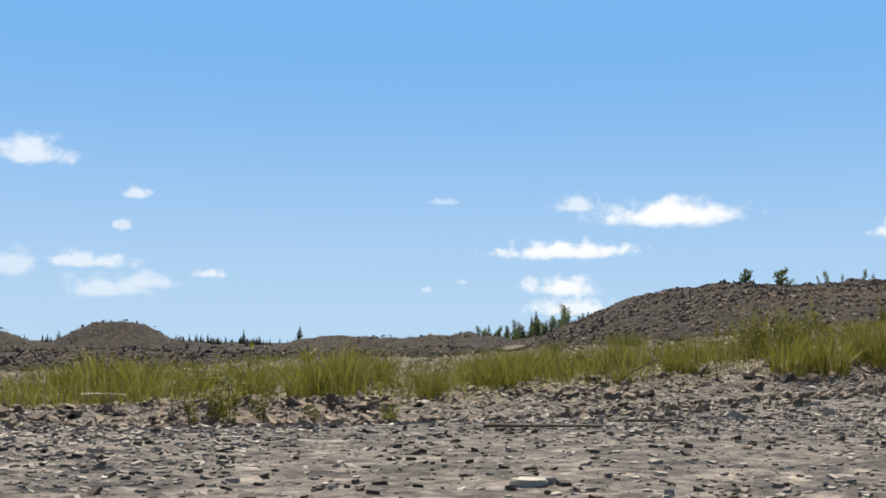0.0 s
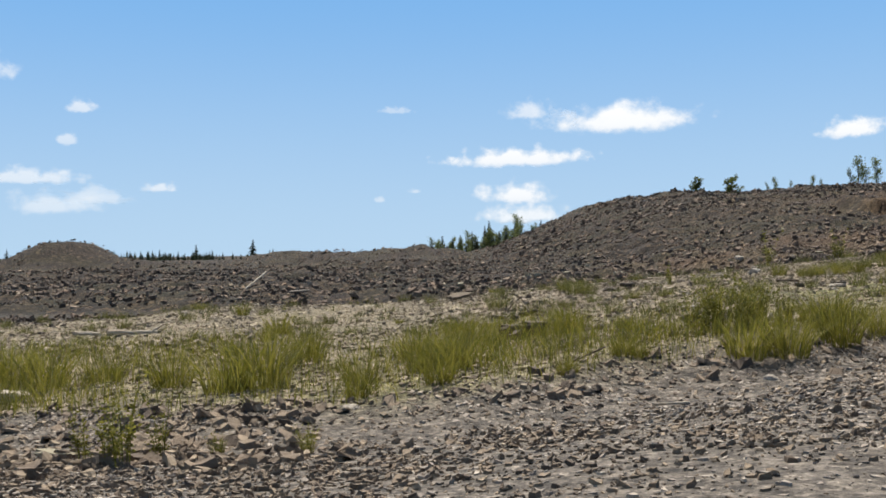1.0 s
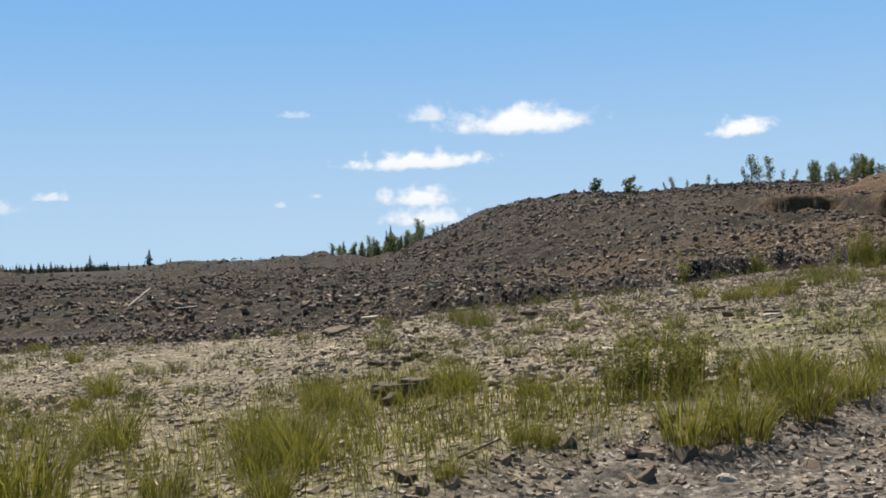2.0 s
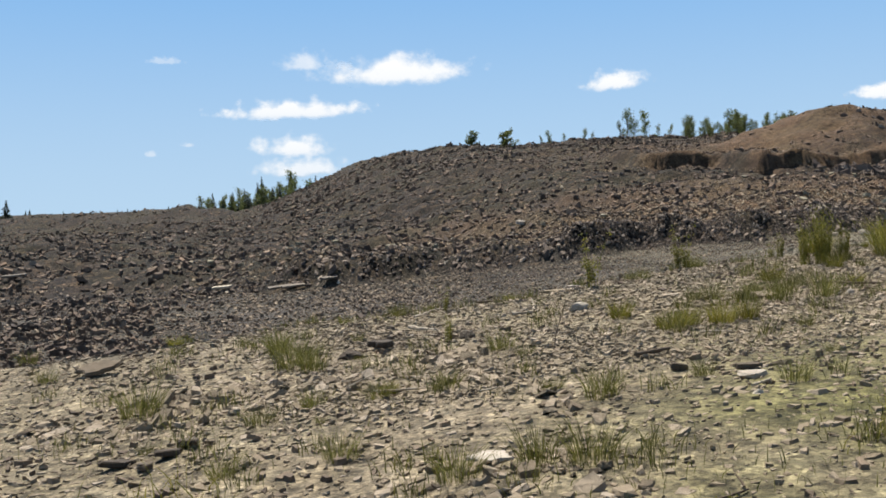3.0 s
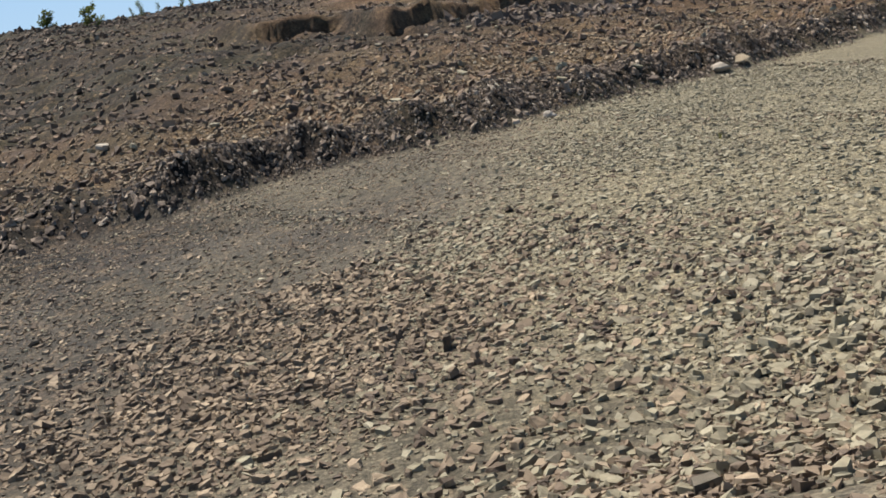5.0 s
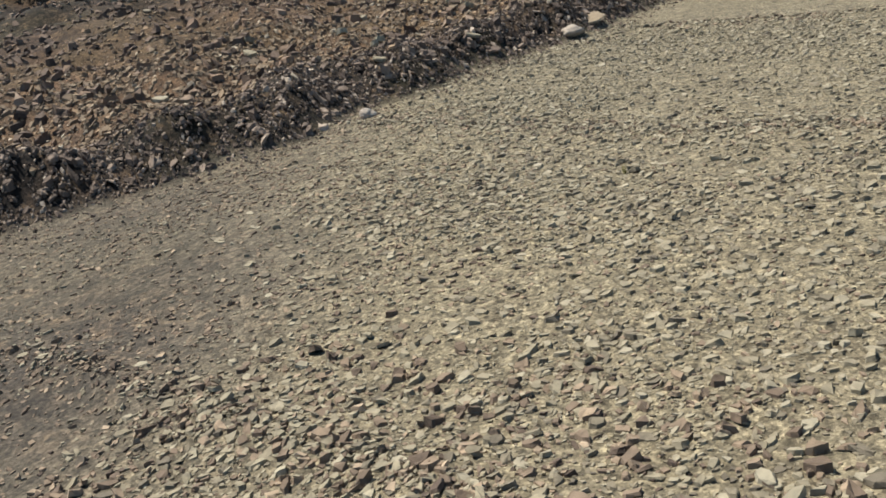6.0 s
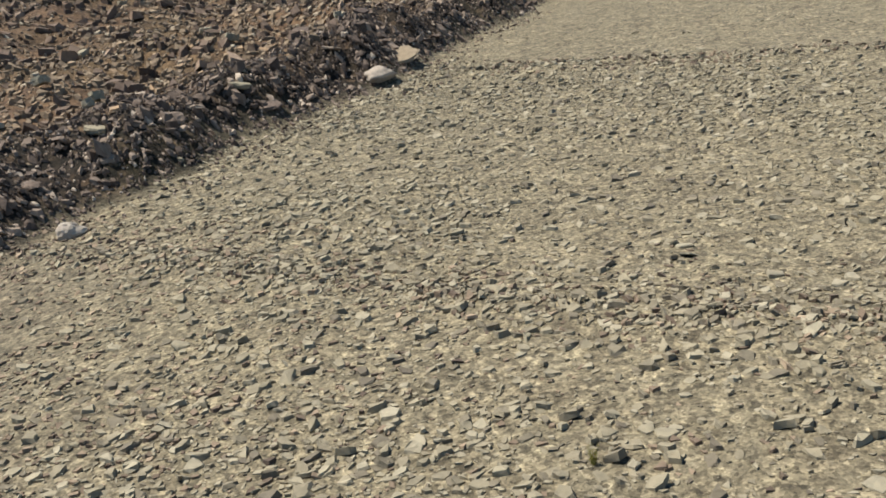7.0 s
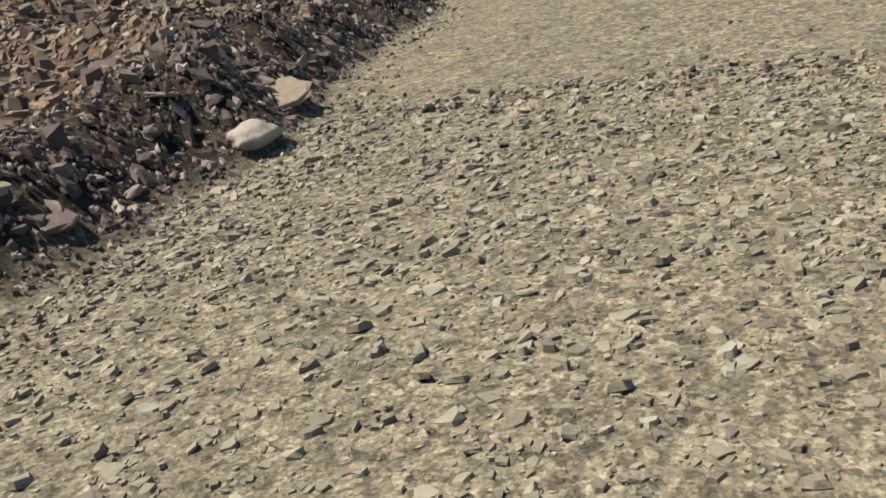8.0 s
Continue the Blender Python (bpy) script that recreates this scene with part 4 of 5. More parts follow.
stick("thin brown stick between grass clumps", BROWN_WOOD, 2.34, 5.97, 0.16, 0.005, 0.003, 73, 25, 0.1, forks=((0.9, 60, 0.07),))
stick("thin bleached branch on sandy soil", BLEACHED, 2.2, 7.45, 0.1, 0.004, 0.003, 74, 30, 0.1)
stick("pale driftwood branch behind green grass", BLEACHED, -1.82, 8.25, 0.36, 0.024, 0.014, 75, 5, 0.1, forks=((0.9, 50, 0.1),))
stick("pale bent branch behind green grass", BLEACHED, -2.2, 8.4, 0.25, 0.02, 0.012, 76, -25, 0.1)
stick("pale curved stick at a gravel edge", BLEACHED, 1.14, 4.05, 0.14, 0.006, 0.004, 77, 12, 0.15)
stick("long dark root lying on gravel", BROWN_WOOD, 0.2, 1.47, 0.18, 0.0026, 0.0016, 78, 8, 0.1)
stick("dark root lying on gravel", BROWN_WOOD, 0.39, 1.6, 0.1, 0.0026, 0.0016, 79, 12, 0.08)
stick("dark thin branch at the rim of a sandy shelf", BROWN_WOOD, 3.05, 10.0, 0.3, 0.006, 0.004, 81, 5, 0.06)
stick("dark stick leaning in grass", BROWN_WOOD, 0.95, 4.6, 0.15, 0.004, 0.0025, 80, -40, 0.08, rise=0.45)
for k, (x, y, turn, far) in enumerate(((3.4, 26.25, 12, 0.75), (3.55, 26.05, 4, 0.5), (4.3, 25.9, 20, 0.36), (2.1, 26.8, -28, 0.42), (-4.1, 32.5, 60, 0.8), (-2.6, 30.5, -16, 0.6))):
    bm = bmesh.new()
    bmesh.ops.create_cube(bm, size=1)
    bmesh.ops.subdivide_edges(bm, edges=bm.edges[:], cuts=3, use_grid_fill=True)
    for v in bm.verts:
        v.co = Vector((v.co.x * far, v.co.y * (0.16 + 0.03 * noise.noise(v.co * 3 + Vector((k, 0, 0)))), v.co.z * 0.045 + 0.022 * noise.noise(v.co * 4)))
    ob = part("plank", bm, BLEACHED if k in (3, 4) else GREY_WOOD)
    ob.matrix_world = place(x, y, 0.3 if k == 4 else 0.1, 10 if k == 4 else turn, 6, -38 if k == 4 else -4)
    tagged(ob, "weathered grey plank lying in dark rubble", "plank", "scattered planks")

# ---- grass and weeds ----


def blades(n, spread_, tall, wide, seed, fan=0.5, centres=None):
    """Many bent blades: verts and faces. centres: root places in the world, else a clump round the origin."""
    r = np.random.default_rng(seed)
    if centres is None:
        a, d = r.uniform(0, 6.3, n), spread_ * np.sqrt(r.random(n))
        root = np.stack([d * np.cos(a), d * np.sin(a), np.full(n, -0.01)], -1)
        lean_dir = a + r.normal(0, 0.6, n)
        lean = fan * (0.25 + d / spread_) * r.uniform(0.4, 1.3, n)
    else:
        root = centres
        lean_dir, lean = r.uniform(0, 6.3, n), fan * r.uniform(0.1, 1.1, n)
    h = tall * r.uniform(0.45, 1.1, n)
    t = np.array([0, 0.4, 0.75, 1.0])
    out = h[:, None] * lean[:, None] * t ** 2
    up = h[:, None] * t * (1 - 0.25 * lean[:, None] * t)
    side = lean_dir + r.uniform(-1.6, 1.6, n)
    w = wide * r.uniform(0.6, 1.3, n)[:, None] * np.array([0.8, 1.0, 0.7, 0.12])
    c = root[:, None, :] + np.stack([out * np.cos(lean_dir)[:, None], out * np.sin(lean_dir)[:, None], up], -1)
    s_ = np.stack([np.cos(side)[:, None] * w, np.sin(side)[:, None] * w, 0 * w], -1) / 2
    v = np.stack([c - s_, c + s_], 2).reshape(n, 8, 3)
    f = (np.arange(n) * 8)[:, None, None] + np.array([[0, 1, 3, 2], [2, 3, 5, 4], [4, 5, 7, 6]])
    return v.reshape(-1, 3), f.reshape(-1, 4)


def leaves(centres, size, seed, droop=0.4):
    """Small folded leaf quads round given places."""
    r = np.random.default_rng(seed)
    n = len(centres)
    a, e = r.uniform(0, 6.3, n), r.uniform(-droop, 0.9, n)
    d = np.stack([np.cos(a) * np.cos(e), np.sin(a) * np.cos(e), np.sin(e)], -1)
    b = np.cross(d, r.normal(0, 1, (n, 3)))
    b /= np.linalg.norm(b, axis=1)[:, None] + 1e-6
    q = (size * r.uniform(0.6, 1.4, n))[:, None]
    v = np.stack([centres, centres + d * q * 0.5 + b * q * 0.28, centres + d * q, centres + d * q * 0.5 - b * q * 0.28], 1)
    return v.reshape(-1, 3), np.arange(n * 4).reshape(n, 4)


def joined(*lots):
    v, f, k = [], [], 0
    for a, b in lots:
        v.append(a)
        f.append(b + k)
        k += len(a)
    return np.concatenate(v), np.concatenate(f)


def herb(seed, tall=1.0, stems=64, leafy=15, foot=0.2):
    """A bushy herb: upright stems with small leaves."""
    r = np.random.default_rng(seed)
    v, f = blades(stems, foot * tall, tall, 0.014 * tall, seed, 0.22)
    v4 = v.reshape(stems, 8, 3)
    t = r.integers(1, 7, (stems, leafy))
    c = np.take_along_axis(v4, t[..., None].repeat(3, 2), 1).reshape(-1, 3) + r.normal(0, 0.03 * tall, (stems * leafy, 3))
    return joined((v, f), leaves(c, np.full(len(c), 0.05 * tall), seed))


CLUMPS = {
    "green": [quads("grass_clump", *blades(270, 0.36, 1.0, 0.0115, 200 + k, 0.55)) for k in range(4)],
    "dry": [quads("grass_clump", *blades(150, 0.42, 1.0, 0.014, 210 + k, 0.6)) for k in range(4)],
    "herb": [quads("weed", *herb(220 + k)) for k in range(3)],
    "slender": [quads("weed", *herb(230 + k, 1.0, 13, 34, 0.09)) for k in range(3)],
}
for kind, mat_ in (("green", GRASS), ("dry", DRY_GRASS), ("herb", HERB), ("slender", HERB)):
    for me in CLUMPS[kind]:
        me.materials.append(mat_)
CLUMP_LABEL = {"green": "clump of yellow-green grass on stony soil", "dry": "sparse half-dry grass clump on sandy soil", "herb": "bushy dark green weed on stony soil", "slender": "slender feathery green weed on stony soil"}
tufts = random.Random(9)


def clump(kind, x, y, tall, wide=1.0):
    me = tufts.choice(CLUMPS[kind])
    ob = new("grass_clump" if kind in ("green", "dry") else "weed", me)
    ob.matrix_world = place(x, y, -0.01, tufts.uniform(0, 360)) @ Matrix.Diagonal((tall * wide, tall * wide, tall, 1))
    return tagged(ob, CLUMP_LABEL[kind], *(("grass", "grass clumps") if kind in ("green", "dry") else ("weed", "weeds")))


# along the gravel edge
for x, y, h in ((1.78, 4.6, 0.22), (2.07, 4.75, 0.22), (1.61, 4.6, 0.2), (1.18, 4.7, 0.09), (0.84, 4.5, 0.1), (0.42, 4.9, 0.2), (0.32, 4.5, 0.15), (0.0, 4.45, 0.13),
                (-0.43, 4.9, 0.3), (-0.57, 4.8, 0.24), (-0.87, 5.1, 0.22), (-1.49, 5.3, 0.26), (-1.71, 5.4, 0.28), (2.13, 5.1, 0.2), (2.35, 4.95, 0.18), (2.6, 5.15, 0.18), (2.9, 5.3, 0.18), (-0.62, 7.3, 0.2), (1.12, 4.75, 0.12)):
    clump("green", x, y, h, 1.1)
for x, y, h in ((1.7, 5.3, 0.28), (1.83, 5.22, 0.24), (1.6, 5.26, 0.25), (1.93, 5.36, 0.24), (1.76, 5.14, 0.22), (2.02, 5.25, 0.18), (-0.13, 3.6, 0.1), (-0.4, 3.56, 0.09)):
    clump("herb", x, y, h, 1.0)
# on the sandy shelf
for x, y, h in ((0.5, 6.1, 0.19), (0.6, 6.05, 0.17), (1.1, 5.98, 0.2), (1.35, 5.62, 0.12), (2.2, 5.12, 0.2), (2.33, 5.18, 0.12), (5.5, 10.2, 0.2), (4.95, 9.25, 0.12), (5.57, 9.56, 0.2),
                (3.25, 8.6, 0.13), (3.36, 8.1, 0.12), (3.52, 8.07, 0.14), (3.66, 8.09, 0.13), (3.25, 8.1, 0.1), (4.4, 9.05, 0.13), (6.2, 10.4, 0.26), (5.9, 9.9, 0.24)):
    clump("green", x, y, h, 1.1)
for x, y, h in ((4.05, 8.42, 0.15), (4.2, 8.6, 0.13), (3.92, 8.56, 0.12), (4.3, 8.4, 0.16), (3.78, 8.8, 0.1), (4.12, 8.8, 0.1), (4.35, 8.75, 0.12), (3.6, 8.6, 0.1), (2.18, 6.43, 0.17), (2.05, 6.5, 0.14), (0.92, 8.1, 0.2), (1.56, 7.0, 0.13), (1.82, 6.54, 0.14), (3.25, 8.0, 0.13), (1.58, 9.1, 0.15), (-0.35, 8.3, 0.13), (2.47, 8.16, 0.13), (1.59, 8.55, 0.2), (1.67, 8.42, 0.15),
                (1.57, 8.95, 0.13), (1.96, 8.95, 0.07), (2.5, 7.1, 0.14), (2.4, 7.32, 0.08), (2.11, 7.69, 0.09), (1.81, 7.67, 0.1), (2.93, 7.16, 0.09), (3.11, 6.86, 0.12), (2.5, 7.92, 0.08), (3.78, 7.8, 0.09), (4.87, 10.2, 0.07), (4.5, 10.2, 0.13)):
    clump("dry", x, y, h, 1.0)
for x, y, h in ((2.36, 8.64, 0.14), (5.19, 10.2, 0.18), (5.04, 9.5, 0.36), (5.12, 9.6, 0.32), (4.98, 9.6, 0.3), (5.2, 9.5, 0.26)):
    clump("herb", x, y, h, 0.55)
for x, y, h in ((-0.66, 3.45, 0.28), (-0.72, 3.52, 0.25), (-0.82, 3.6, 0.2), (-0.58, 3.6, 0.2), (3.6, 9.78, 0.34), (4.39, 10.15, 0.31), (4.42, 10.1, 0.24), (5.3, 10.5, 0.16), (2.62, 9.7, 0.16)):
    clump("slender", x, y, h, 1.0)
clump("herb", 13.71, 18.07, 0.09, 0.7)
for k in range(170):
    x = tufts.uniform(-5, 7)
    y = tufts.uniform(float(pad_edge(x)) + 0.3, float(bank_edge(x)) + 0.5)
    if min(math.hypot(x - u, y - v) for u, v in ((0.6, 2.2), (1.1, 3.8), (1.5, 5.1), (2.1, 6.6), (3.0, 8.2))) < 1.0:
        continue
    clump("dry" if tufts.random() < 0.75 else "green", x, y, tufts.uniform(0.04, 0.13), tufts.uniform(0.9, 1.3))
for k in range(26):
    x = tufts.uniform(-7, 0.4)
    clump("green", x, float(pad_edge(x)) + tufts.uniform(0.3, 1.6), tufts.uniform(0.12, 0.22), 1.2)

n = 40000
gx_, gd = rng.uniform(-5, 5.5, n), 0.1 + 2.7 * rng.random(n) ** 1.2
gd = np.where(gx_ > 1.2, gd * 0.42, gd)
gy_ = pad_edge(gx_) + gd
keep = rng.random(n) < step(-0.5, 0.35, bumps(gx_, gy_, 0.8, 51)) * (1 - step(1.7, 2.8, gd)) * (0.3 + 0.7 * step(0.2, 0.6, gd))
roots = np.stack([gx_[keep], gy_[keep], height(gx_[keep], gy_[keep]) - 0.01], -1)
tagged(part("grass", quads("grass", *blades(len(roots), 0, 0.15, 0.003, 61, 0.7, roots)), GRASS), "band of yellow-green grass along a gravel edge", "grass", kind="stuff")
n = 26000
gx_ = rng.uniform(-7, 9, n)
gy_ = pad_edge(gx_) + rng.random(n) * (bank_edge(gx_) - pad_edge(gx_) + 0.6)
keep = rng.random(n) < step(-0.1, 0.7, bumps(gx_, gy_, 0.7, 52))
roots = np.stack([gx_[keep], gy_[keep], height(gx_[keep], gy_[keep]) - 0.005], -1)
tagged(part("dry_grass", quads("dry_grass", *blades(len(roots), 0, 0.06, 0.0028, 62, 0.8, roots)), DRY_GRASS), "thin dry grass scattered over sandy soil", "grass", kind="stuff")

n = 420
cx_ = rng.uniform(-6, 8, n)
cy_ = pad_edge(cx_) + 0.3 + rng.random(n) * (bank_edge(cx_) - pad_edge(cx_))
m_ = 34
gx_, gy_ = (cx_[:, None] + rng.normal(0, 0.035, (n, m_))).ravel(), (cy_[:, None] + rng.normal(0, 0.035, (n, m_))).ravel()
roots = np.stack([gx_, gy_, height(gx_, gy_) - 0.005], -1)
tagged(part("grass_tufts", quads("grass_tufts", *blades(len(roots), 0, 0.085, 0.003, 63, 0.7, roots)), DRY_GRASS), "many small half-dry grass tufts on sandy soil", "grass", kind="stuff")

# ---- saplings and conifers ----


def sapling(seed, tall, bushy, leaf=0.056):
    """A young broadleaf tree: tapered trunk, limbs and a loose crown, one metre scale is real."""
    r = random.Random(seed)
    tree = new("sapling")
    pts = [(0.04 * tall * r.uniform(-1, 1) * t, 0.04 * tall * r.uniform(-1, 1) * t, tall * t) for t in (0, 0.2, 0.4, 0.6, 0.8, 0.97)]
    part("trunk", tube_mesh("trunk", pts, 0.022 * tall, 0.004 * tall, seed, 6), BARK, tree)
    cents = []
    for k in range(9):
        t = 0.06 + 0.88 * k / 8
        base = Vector(pts[min(5, int(t * 5.2))])
        base.z = tall * t
        a = r.uniform(0, 6.3)
        far = tall * (0.36 - 0.22 * t) * bushy * r.uniform(0.5, 1.1)
        tip = base + Vector((math.cos(a) * far, math.sin(a) * far, 0.55 * far + 0.1 * tall * r.random()))
        part("limb", tube_mesh("limb", [base, base.lerp(tip, 0.5) + Vector((0, 0, -0.02 * tall)), tip], 0.008 * tall, 0.002 * tall, seed + k, 5), BARK, tree)
        for _ in range(90):
            q = base.lerp(tip, r.uniform(0.3, 1.1))
            cents.append(q + Vector((r.gauss(0, 1), r.gauss(0, 1), r.gauss(0, 1.3))) * 0.055 * tall)
    c = np.array([tuple(v) for v in cents])
    part("crown", quads("crown", *leaves(c, np.full(len(c), leaf * tall), seed)), SAPLING_LEAF, tree)
    return tagged(tree, "young leafy green sapling on a stony crest", "tree", "saplings on the crest")


def conifer(seed, tall):
    """A narrow spruce: trunk and drooping whorls of needled boughs."""
    r = random.Random(seed)
    tree = new("conifer")
    part("trunk", tube_mesh("trunk", [(0, 0, tall * t) for t in (0, 0.3, 0.6, 0.98)], 0.02 * tall, 0.003 * tall, seed, 6), BARK, tree)
    cents, away = [], []
    for k in range(18):
        t = 0.08 + 0.9 * k / 17
        for _ in range(6):
            a = r.uniform(0, 6.3)
            far = tall * 0.36 * (1.0 - t) * r.uniform(0.5, 1.2) + 0.01 * tall
            for m_ in range(3):
                d = far * (m_ + 0.3) / 3
                cents.append((math.cos(a) * d, math.sin(a) * d, tall * t - 0.35 * d + 0.01 * tall * r.uniform(-1, 1)))
                away.append(1.2 - t)
    c = np.array(cents)
    part("crown", quads("crown", *leaves(c, 0.14 * tall * np.array(away), seed, 0.9)), NEEDLES, tree)
    return tagged(tree, "dark narrow conifer at the edge of distant woods", "tree", "distant conifers")


wood = random.Random(21)


def stand(models, spots):
    """Plants each model once and then its copies."""
    for k, (x, y, q) in enumerate(spots):
        m = place(x, y, -0.05, wood.uniform(0, 360))
        if k < len(models):
            models[k].matrix_world = m
        else:
            o = models[k % len(models)]
            copy_thing(o, m @ Matrix.Diagonal((q, q, q, 1)))


def polar(a, d):
    a = radians(a)
    return 1.5 + d * math.sin(a), 4.0 + d * math.cos(a)


saplings = [sapling(300 + k, h, b) for k, (h, b) in enumerate(((2.0, 1.0), (2.6, 0.85), (1.6, 1.35), (3.0, 0.75), (2.2, 1.05)))]
spots = [(*polar(a, 90), 1.0) for a in (39, 42, 44, 46, 49)]
for a in (19.9, 20.3, 21.2, 22.3, 22.7):
    spots.append((*polar(a, 76), wood.uniform(0.3, 0.45)))
for a, q in ((24.2, 0.6), (24.6, 0.75), (25.0, 0.7), (25.5, 0.6), (26.2, 0.4), (26.9, 0.45), (34.0, 0.5), (34.5, 0.45), (35.0, 0.5)):
    spots.append((*polar(a, 77), q))
for k in range(62):
    a = wood.uniform(27.6, 33.4)
    spots.append((*polar(a, wood.uniform(70, 78)), wood.uniform(0.3, 0.58)))
for k in range(135):
    spots.append((*polar(wood.uniform(38.2, 50), wood.uniform(74, 100)), wood.uniform(0.7, 1.25)))
for k in range(62):
    spots.append((*polar(wood.uniform(0.8, 8), wood.uniform(112, 145)), wood.uniform(0.5, 0.95)))
stand(saplings, spots)
conifers = [conifer(400 + k, h) for k, h in enumerate((4.0, 5.0, 3.2))]
spots = [(*polar(-20.5, 330), 1.0), (*polar(-11, 340), 1.0), (*polar(5, 150), 1.0), (*polar(-7.0, 260), 0.7)]
for k in range(85):
    spots.append((*polar(wood.uniform(1.5, 10), wood.uniform(118, 165)), wood.uniform(0.35, 0.72)))
for k in range(90):
    spots.append((*polar(wood.uniform(-16, -10), wood.uniform(285, 335)), wood.uniform(0.4, 0.62)))
for k in range(95):
    spots.append((*polar(wood.uniform(-26, 4), wood.uniform(280, 420)), wood.uniform(0.3, 0.6)))
stand(conifers, spots)
for a, q in ((-8.1, 1.0), (-7.2, 0.5)):
    copy_thing(conifers[1], place(*polar(a, 255), -0.1, 40 * q) @ Matrix.Diagonal((1.3 * q, 1.3 * q, q, 1)))

for k, (x, y, h) in enumerate(((21.7, 73.8, 1.15), (24.1, 73.4, 1.2))):
    bush = sapling(330 + k, h, 1.9, 0.12)
    bush.matrix_world = place(x, y, -0.1, 50 * k)
    tagged(bush, "round dark green bush on a stony crest", "bush", "bushes on the crest")

# ---- clouds: a far backdrop ----


def cloud_material():
    m = bpy.data.materials.new("cloud_vapour")
    m.use_nodes = True
    n, l = m.node_tree.nodes, m.node_tree.links
    n.remove(n["Principled BSDF"])
    tc, info = n.new("ShaderNodeTexCoord"), n.new("ShaderNodeObjectInfo")

    def maths(op, a, b=0.0):
        k = n.new("ShaderNodeMath")
        k.operation = op
        for i, v in enumerate((a, b)):
            if isinstance(v, (int, float)):
                k.inputs[i].default_value = v
            else:
                l.new(v, k.inputs[i])
        return k.outputs[0]

    xyz = n.new("ShaderNodeSeparateXYZ")
    l.new(tc.outputs["Object"], xyz.inputs[0])
    tone = n.new("ShaderNodeSeparateColor")
    l.new(info.outputs["Color"], tone.inputs["Color"])
    across = maths("DIVIDE", xyz.outputs["X"], maths("MULTIPLY", tone.outputs["Red"], 10.0))
    seed = maths("MULTIPLY", info.outputs["Random"], 50.0)
    tex = n.new("ShaderNodeTexNoise")
    tex.noise_dimensions = "4D"
    tex.inputs["Scale"].default_value, tex.inputs["Detail"].default_value, tex.inputs["Roughness"].default_value = 1.15, 6, 0.58
    mp = n.new("ShaderNodeMapping")
    mp.inputs["Scale"].default_value = (0.9, 1.15, 1.0)
    l.new(tc.outputs["Object"], mp.inputs["Vector"])
    l.new(mp.outputs["Vector"], tex.inputs["Vector"])
    l.new(seed, tex.inputs["W"])
    up = maths("MAXIMUM", xyz.outputs["Y"], maths("MULTIPLY", xyz.outputs["Y"], -2.3))
    r2 = maths("ADD", maths("MULTIPLY", across, across), maths("MULTIPLY", up, up))
    body = maths("SUBTRACT", 1.0, maths("SQRT", r2))
    body = maths("ADD", body, maths("MULTIPLY", maths("SUBTRACT", tex.outputs["Fac"], 0.5), 1.7))
    rp = n.new("ShaderNodeMapRange")
    rp.interpolation_type = "SMOOTHSTEP"
    rp.inputs["From Min"].default_value, rp.inputs["From Max"].default_value = 0.18, 0.75
    l.new(body, rp.inputs["Value"])
    # painted light: sunlit white tops and bluish shaded undersides, on cards that glow
    shade = ramp(n, ((0.0, (0.72, 0.8, 0.9)), (0.5, (0.93, 0.95, 0.97)), (1.0, (1.0, 1.0, 1.0))))
    l.new(maths("ADD", maths("MULTIPLY", xyz.outputs["Y"], 0.7), 0.5), shade.inputs["Fac"])
    glow, clear, mix = n.new("ShaderNodeEmission"), n.new("ShaderNodeBsdfTransparent"), n.new("ShaderNodeMixShader")
    glow.inputs["Strength"].default_value = 0.62
    l.new(shade.outputs["Color"], glow.inputs["Color"])
    dens = maths("MULTIPLY", rp.outputs["Result"], info.outputs["Alpha"])
    l.new(dens, mix.inputs["Fac"])
    l.new(clear.outputs[0], mix.inputs[1])
    l.new(glow.outputs[0], mix.inputs[2])
    l.new(mix.outputs[0], n["Material Output"].inputs["Surface"])
    return m


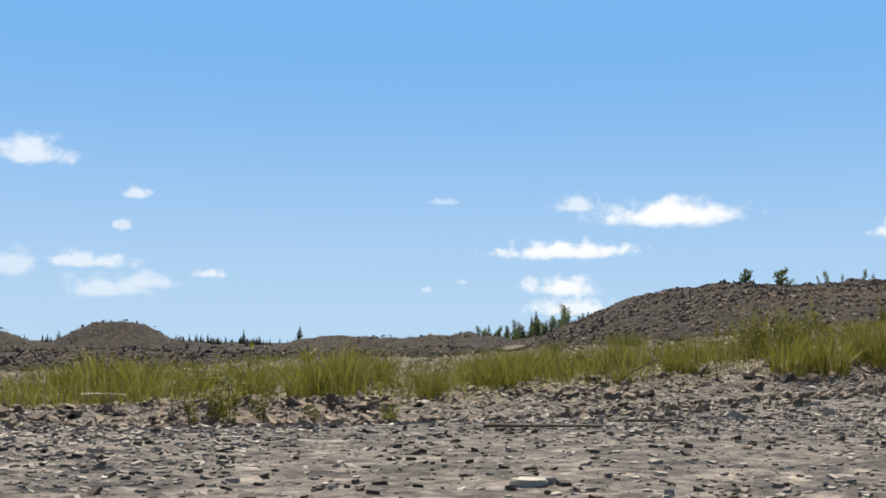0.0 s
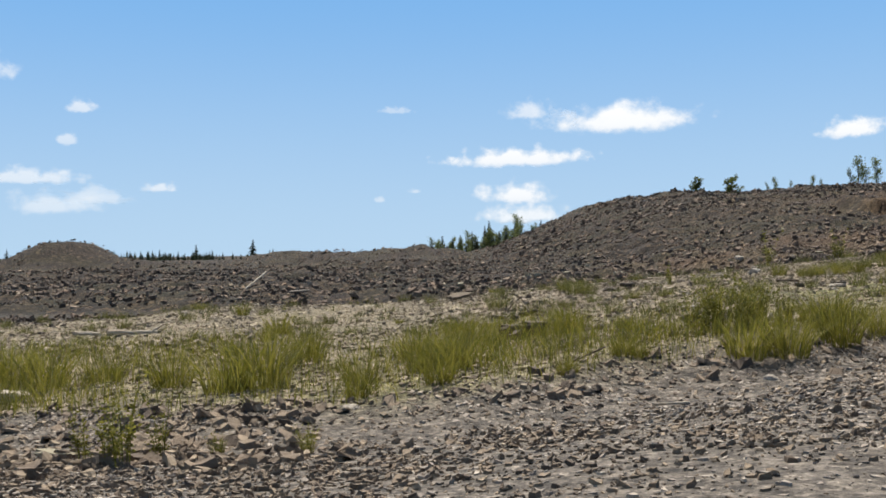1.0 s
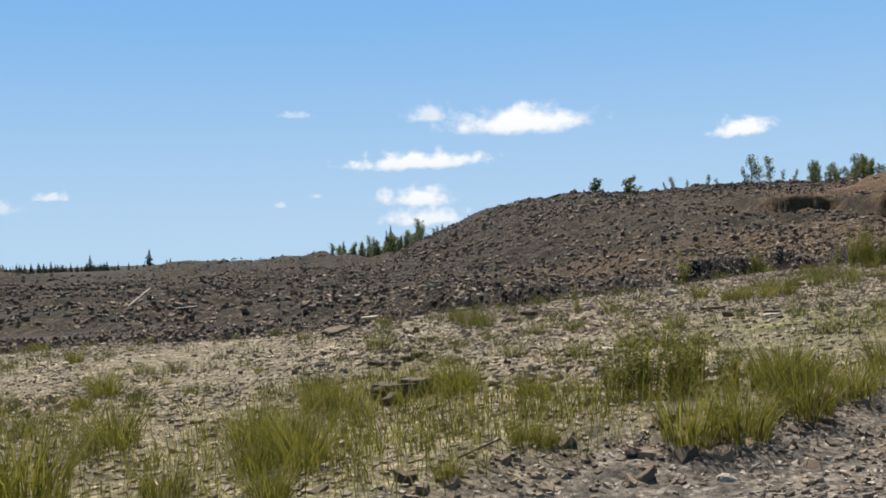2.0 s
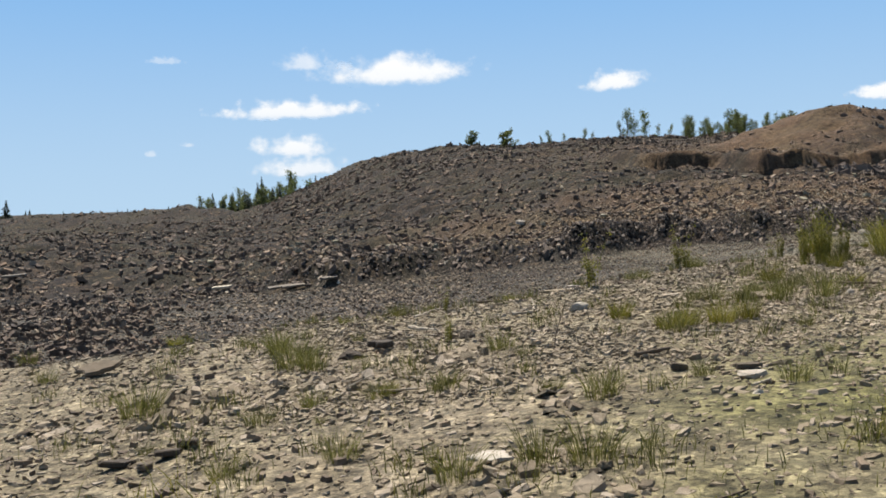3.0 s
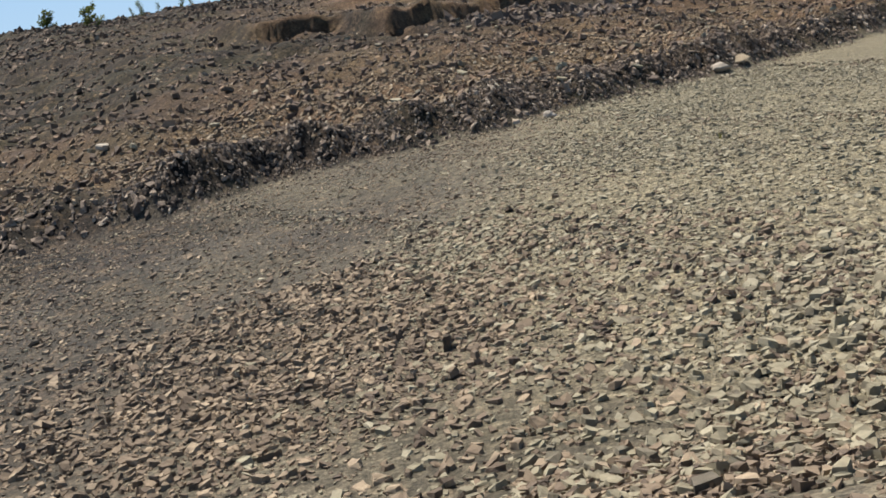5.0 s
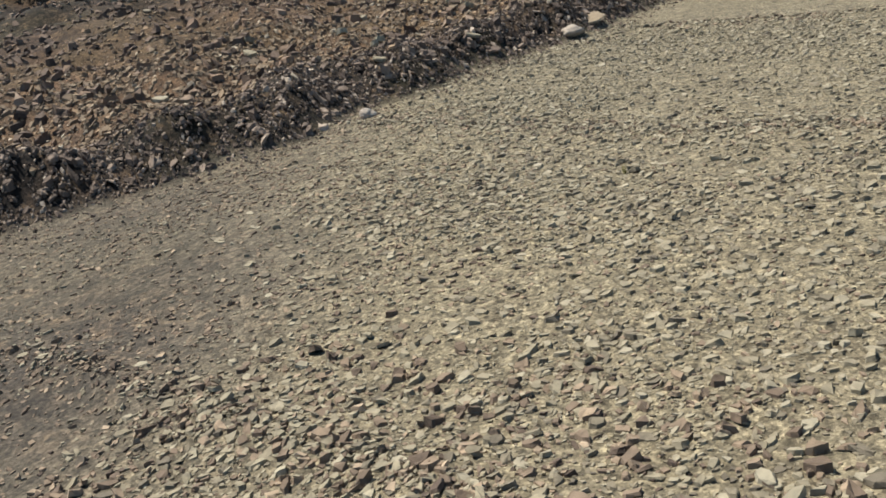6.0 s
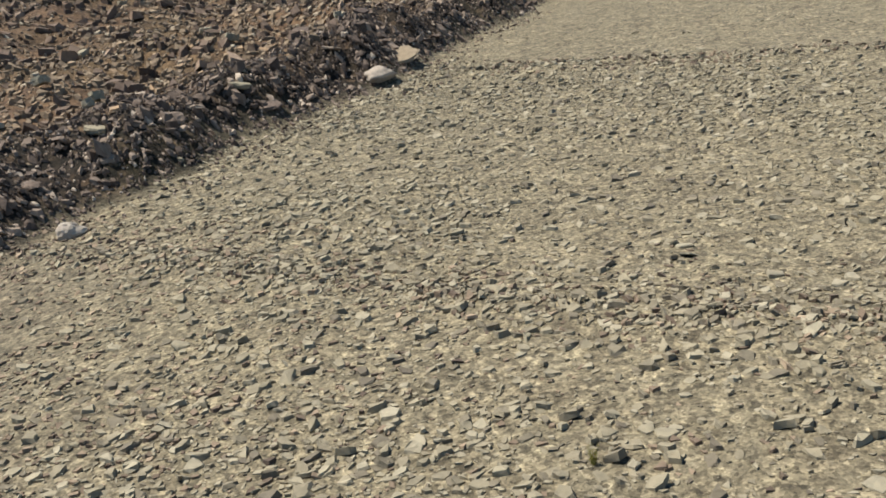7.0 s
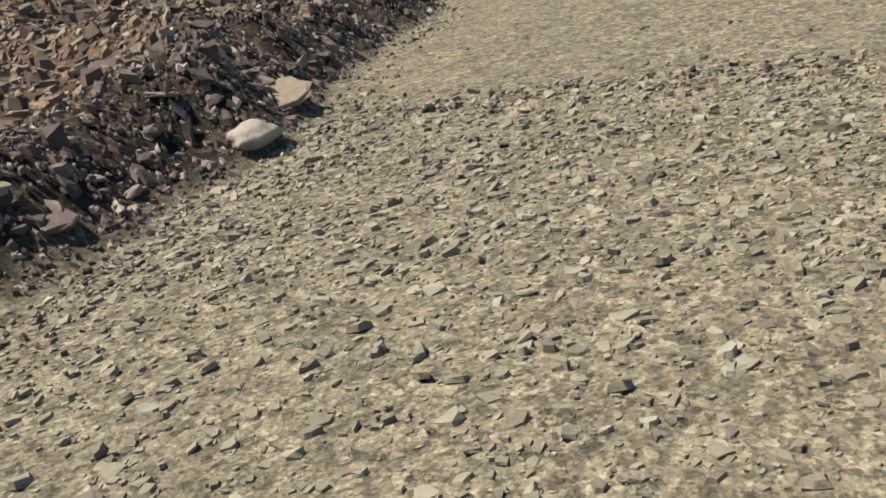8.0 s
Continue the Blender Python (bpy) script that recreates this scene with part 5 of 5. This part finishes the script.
VAPOUR = cloud_material()
CLOUDS = ((-21.60, 9.42, 3.6, 1.8, 0.7), (-16.40, 7.69, 1.4, 0.9, 0.6), (-17.06, 6.03, 0.8, 0.8, 0.5), (-22.55, 3.62, 1.9, 1.9, 0.45), (-18.90, 4.04, 3.9, 1.0, 0.6), (-17.86, 2.60, 4.3, 1.4, 0.5),
          (-15.52, 3.10, 2.8, 1.05, 0.45), (-12.49, 3.57, 1.5, 0.6, 0.6), (0.18, 7.76, 1.5, 0.45, 0.35), (7.46, 7.53, 2.1, 1.25, 0.6), (9.60, 7.42, 0.9, 0.5, 0.3), (12.31, 6.84, 6.4, 1.95, 1.0),
          (6.54, 5.01, 6.8, 1.15, 0.95), (6.78, 3.07, 3.4, 1.4, 0.95), (7.09, 1.90, 4.1, 1.3, 0.8), (-0.79, 2.92, 0.55, 0.4, 0.4), (1.13, 3.40, 0.55, 0.3, 0.4), (24.12, 5.97, 3.0, 1.25, 1.0), (37.69, 4.64, 2.6, 0.95, 1.0))
for a, e, w, h, dense in CLOUDS:
    d, a, e, wide = 3900.0, radians(a), radians(e), w / h
    at = Vector((d * math.sin(a) * math.cos(e), d * math.cos(a) * math.cos(e), d * math.sin(e)))
    ob = part("cloud", quads("cloud", [(-1.4 * wide, -1.4, 0), (1.4 * wide, -1.4, 0), (1.4 * wide, 1.4, 0), (-1.4 * wide, 1.4, 0)], [(0, 1, 2, 3)]), VAPOUR)
    ob.matrix_world = look(at, (0, 0, 0)) @ pose(0, 0, 0, 0, 180, 0) @ Matrix.Diagonal((d * radians(h) * 0.85, d * radians(h) * 0.85, 1, 1))
    ob.color = (wide / 10, 1, 1, dense)
    tagged(ob, "small white fair-weather cloud in a blue sky", "cloud", "clouds", "structure")

# ---- single road stones, parts of the ground ----
VARIANTS = [slab_mesh("stone", 1.0, 0.75, 0.13, 500 + k, 2, 7) for k in range(10)]
for me in VARIANTS:
    me.materials.append(ROAD_STONE)
loose = random.Random(31)
made = 0
while made < 300:
    x, y = loose.uniform(8, 21), loose.uniform(13.5, 22.5)
    if float(on_road(x, y)) < 0.9 or abs((y - 19.5) - 0.8 * (x - 14.8)) > 5.5:
        continue
    ob = part("stone", loose.choice(VARIANTS), None, ground)
    q = loose.uniform(0.06, 0.125)
    ob.matrix_world = place(x, y, -0.004, loose.uniform(0, 360), loose.gauss(0, 7), loose.gauss(0, 7)) @ Matrix.Diagonal((q, q, q, 1))
    made += 1
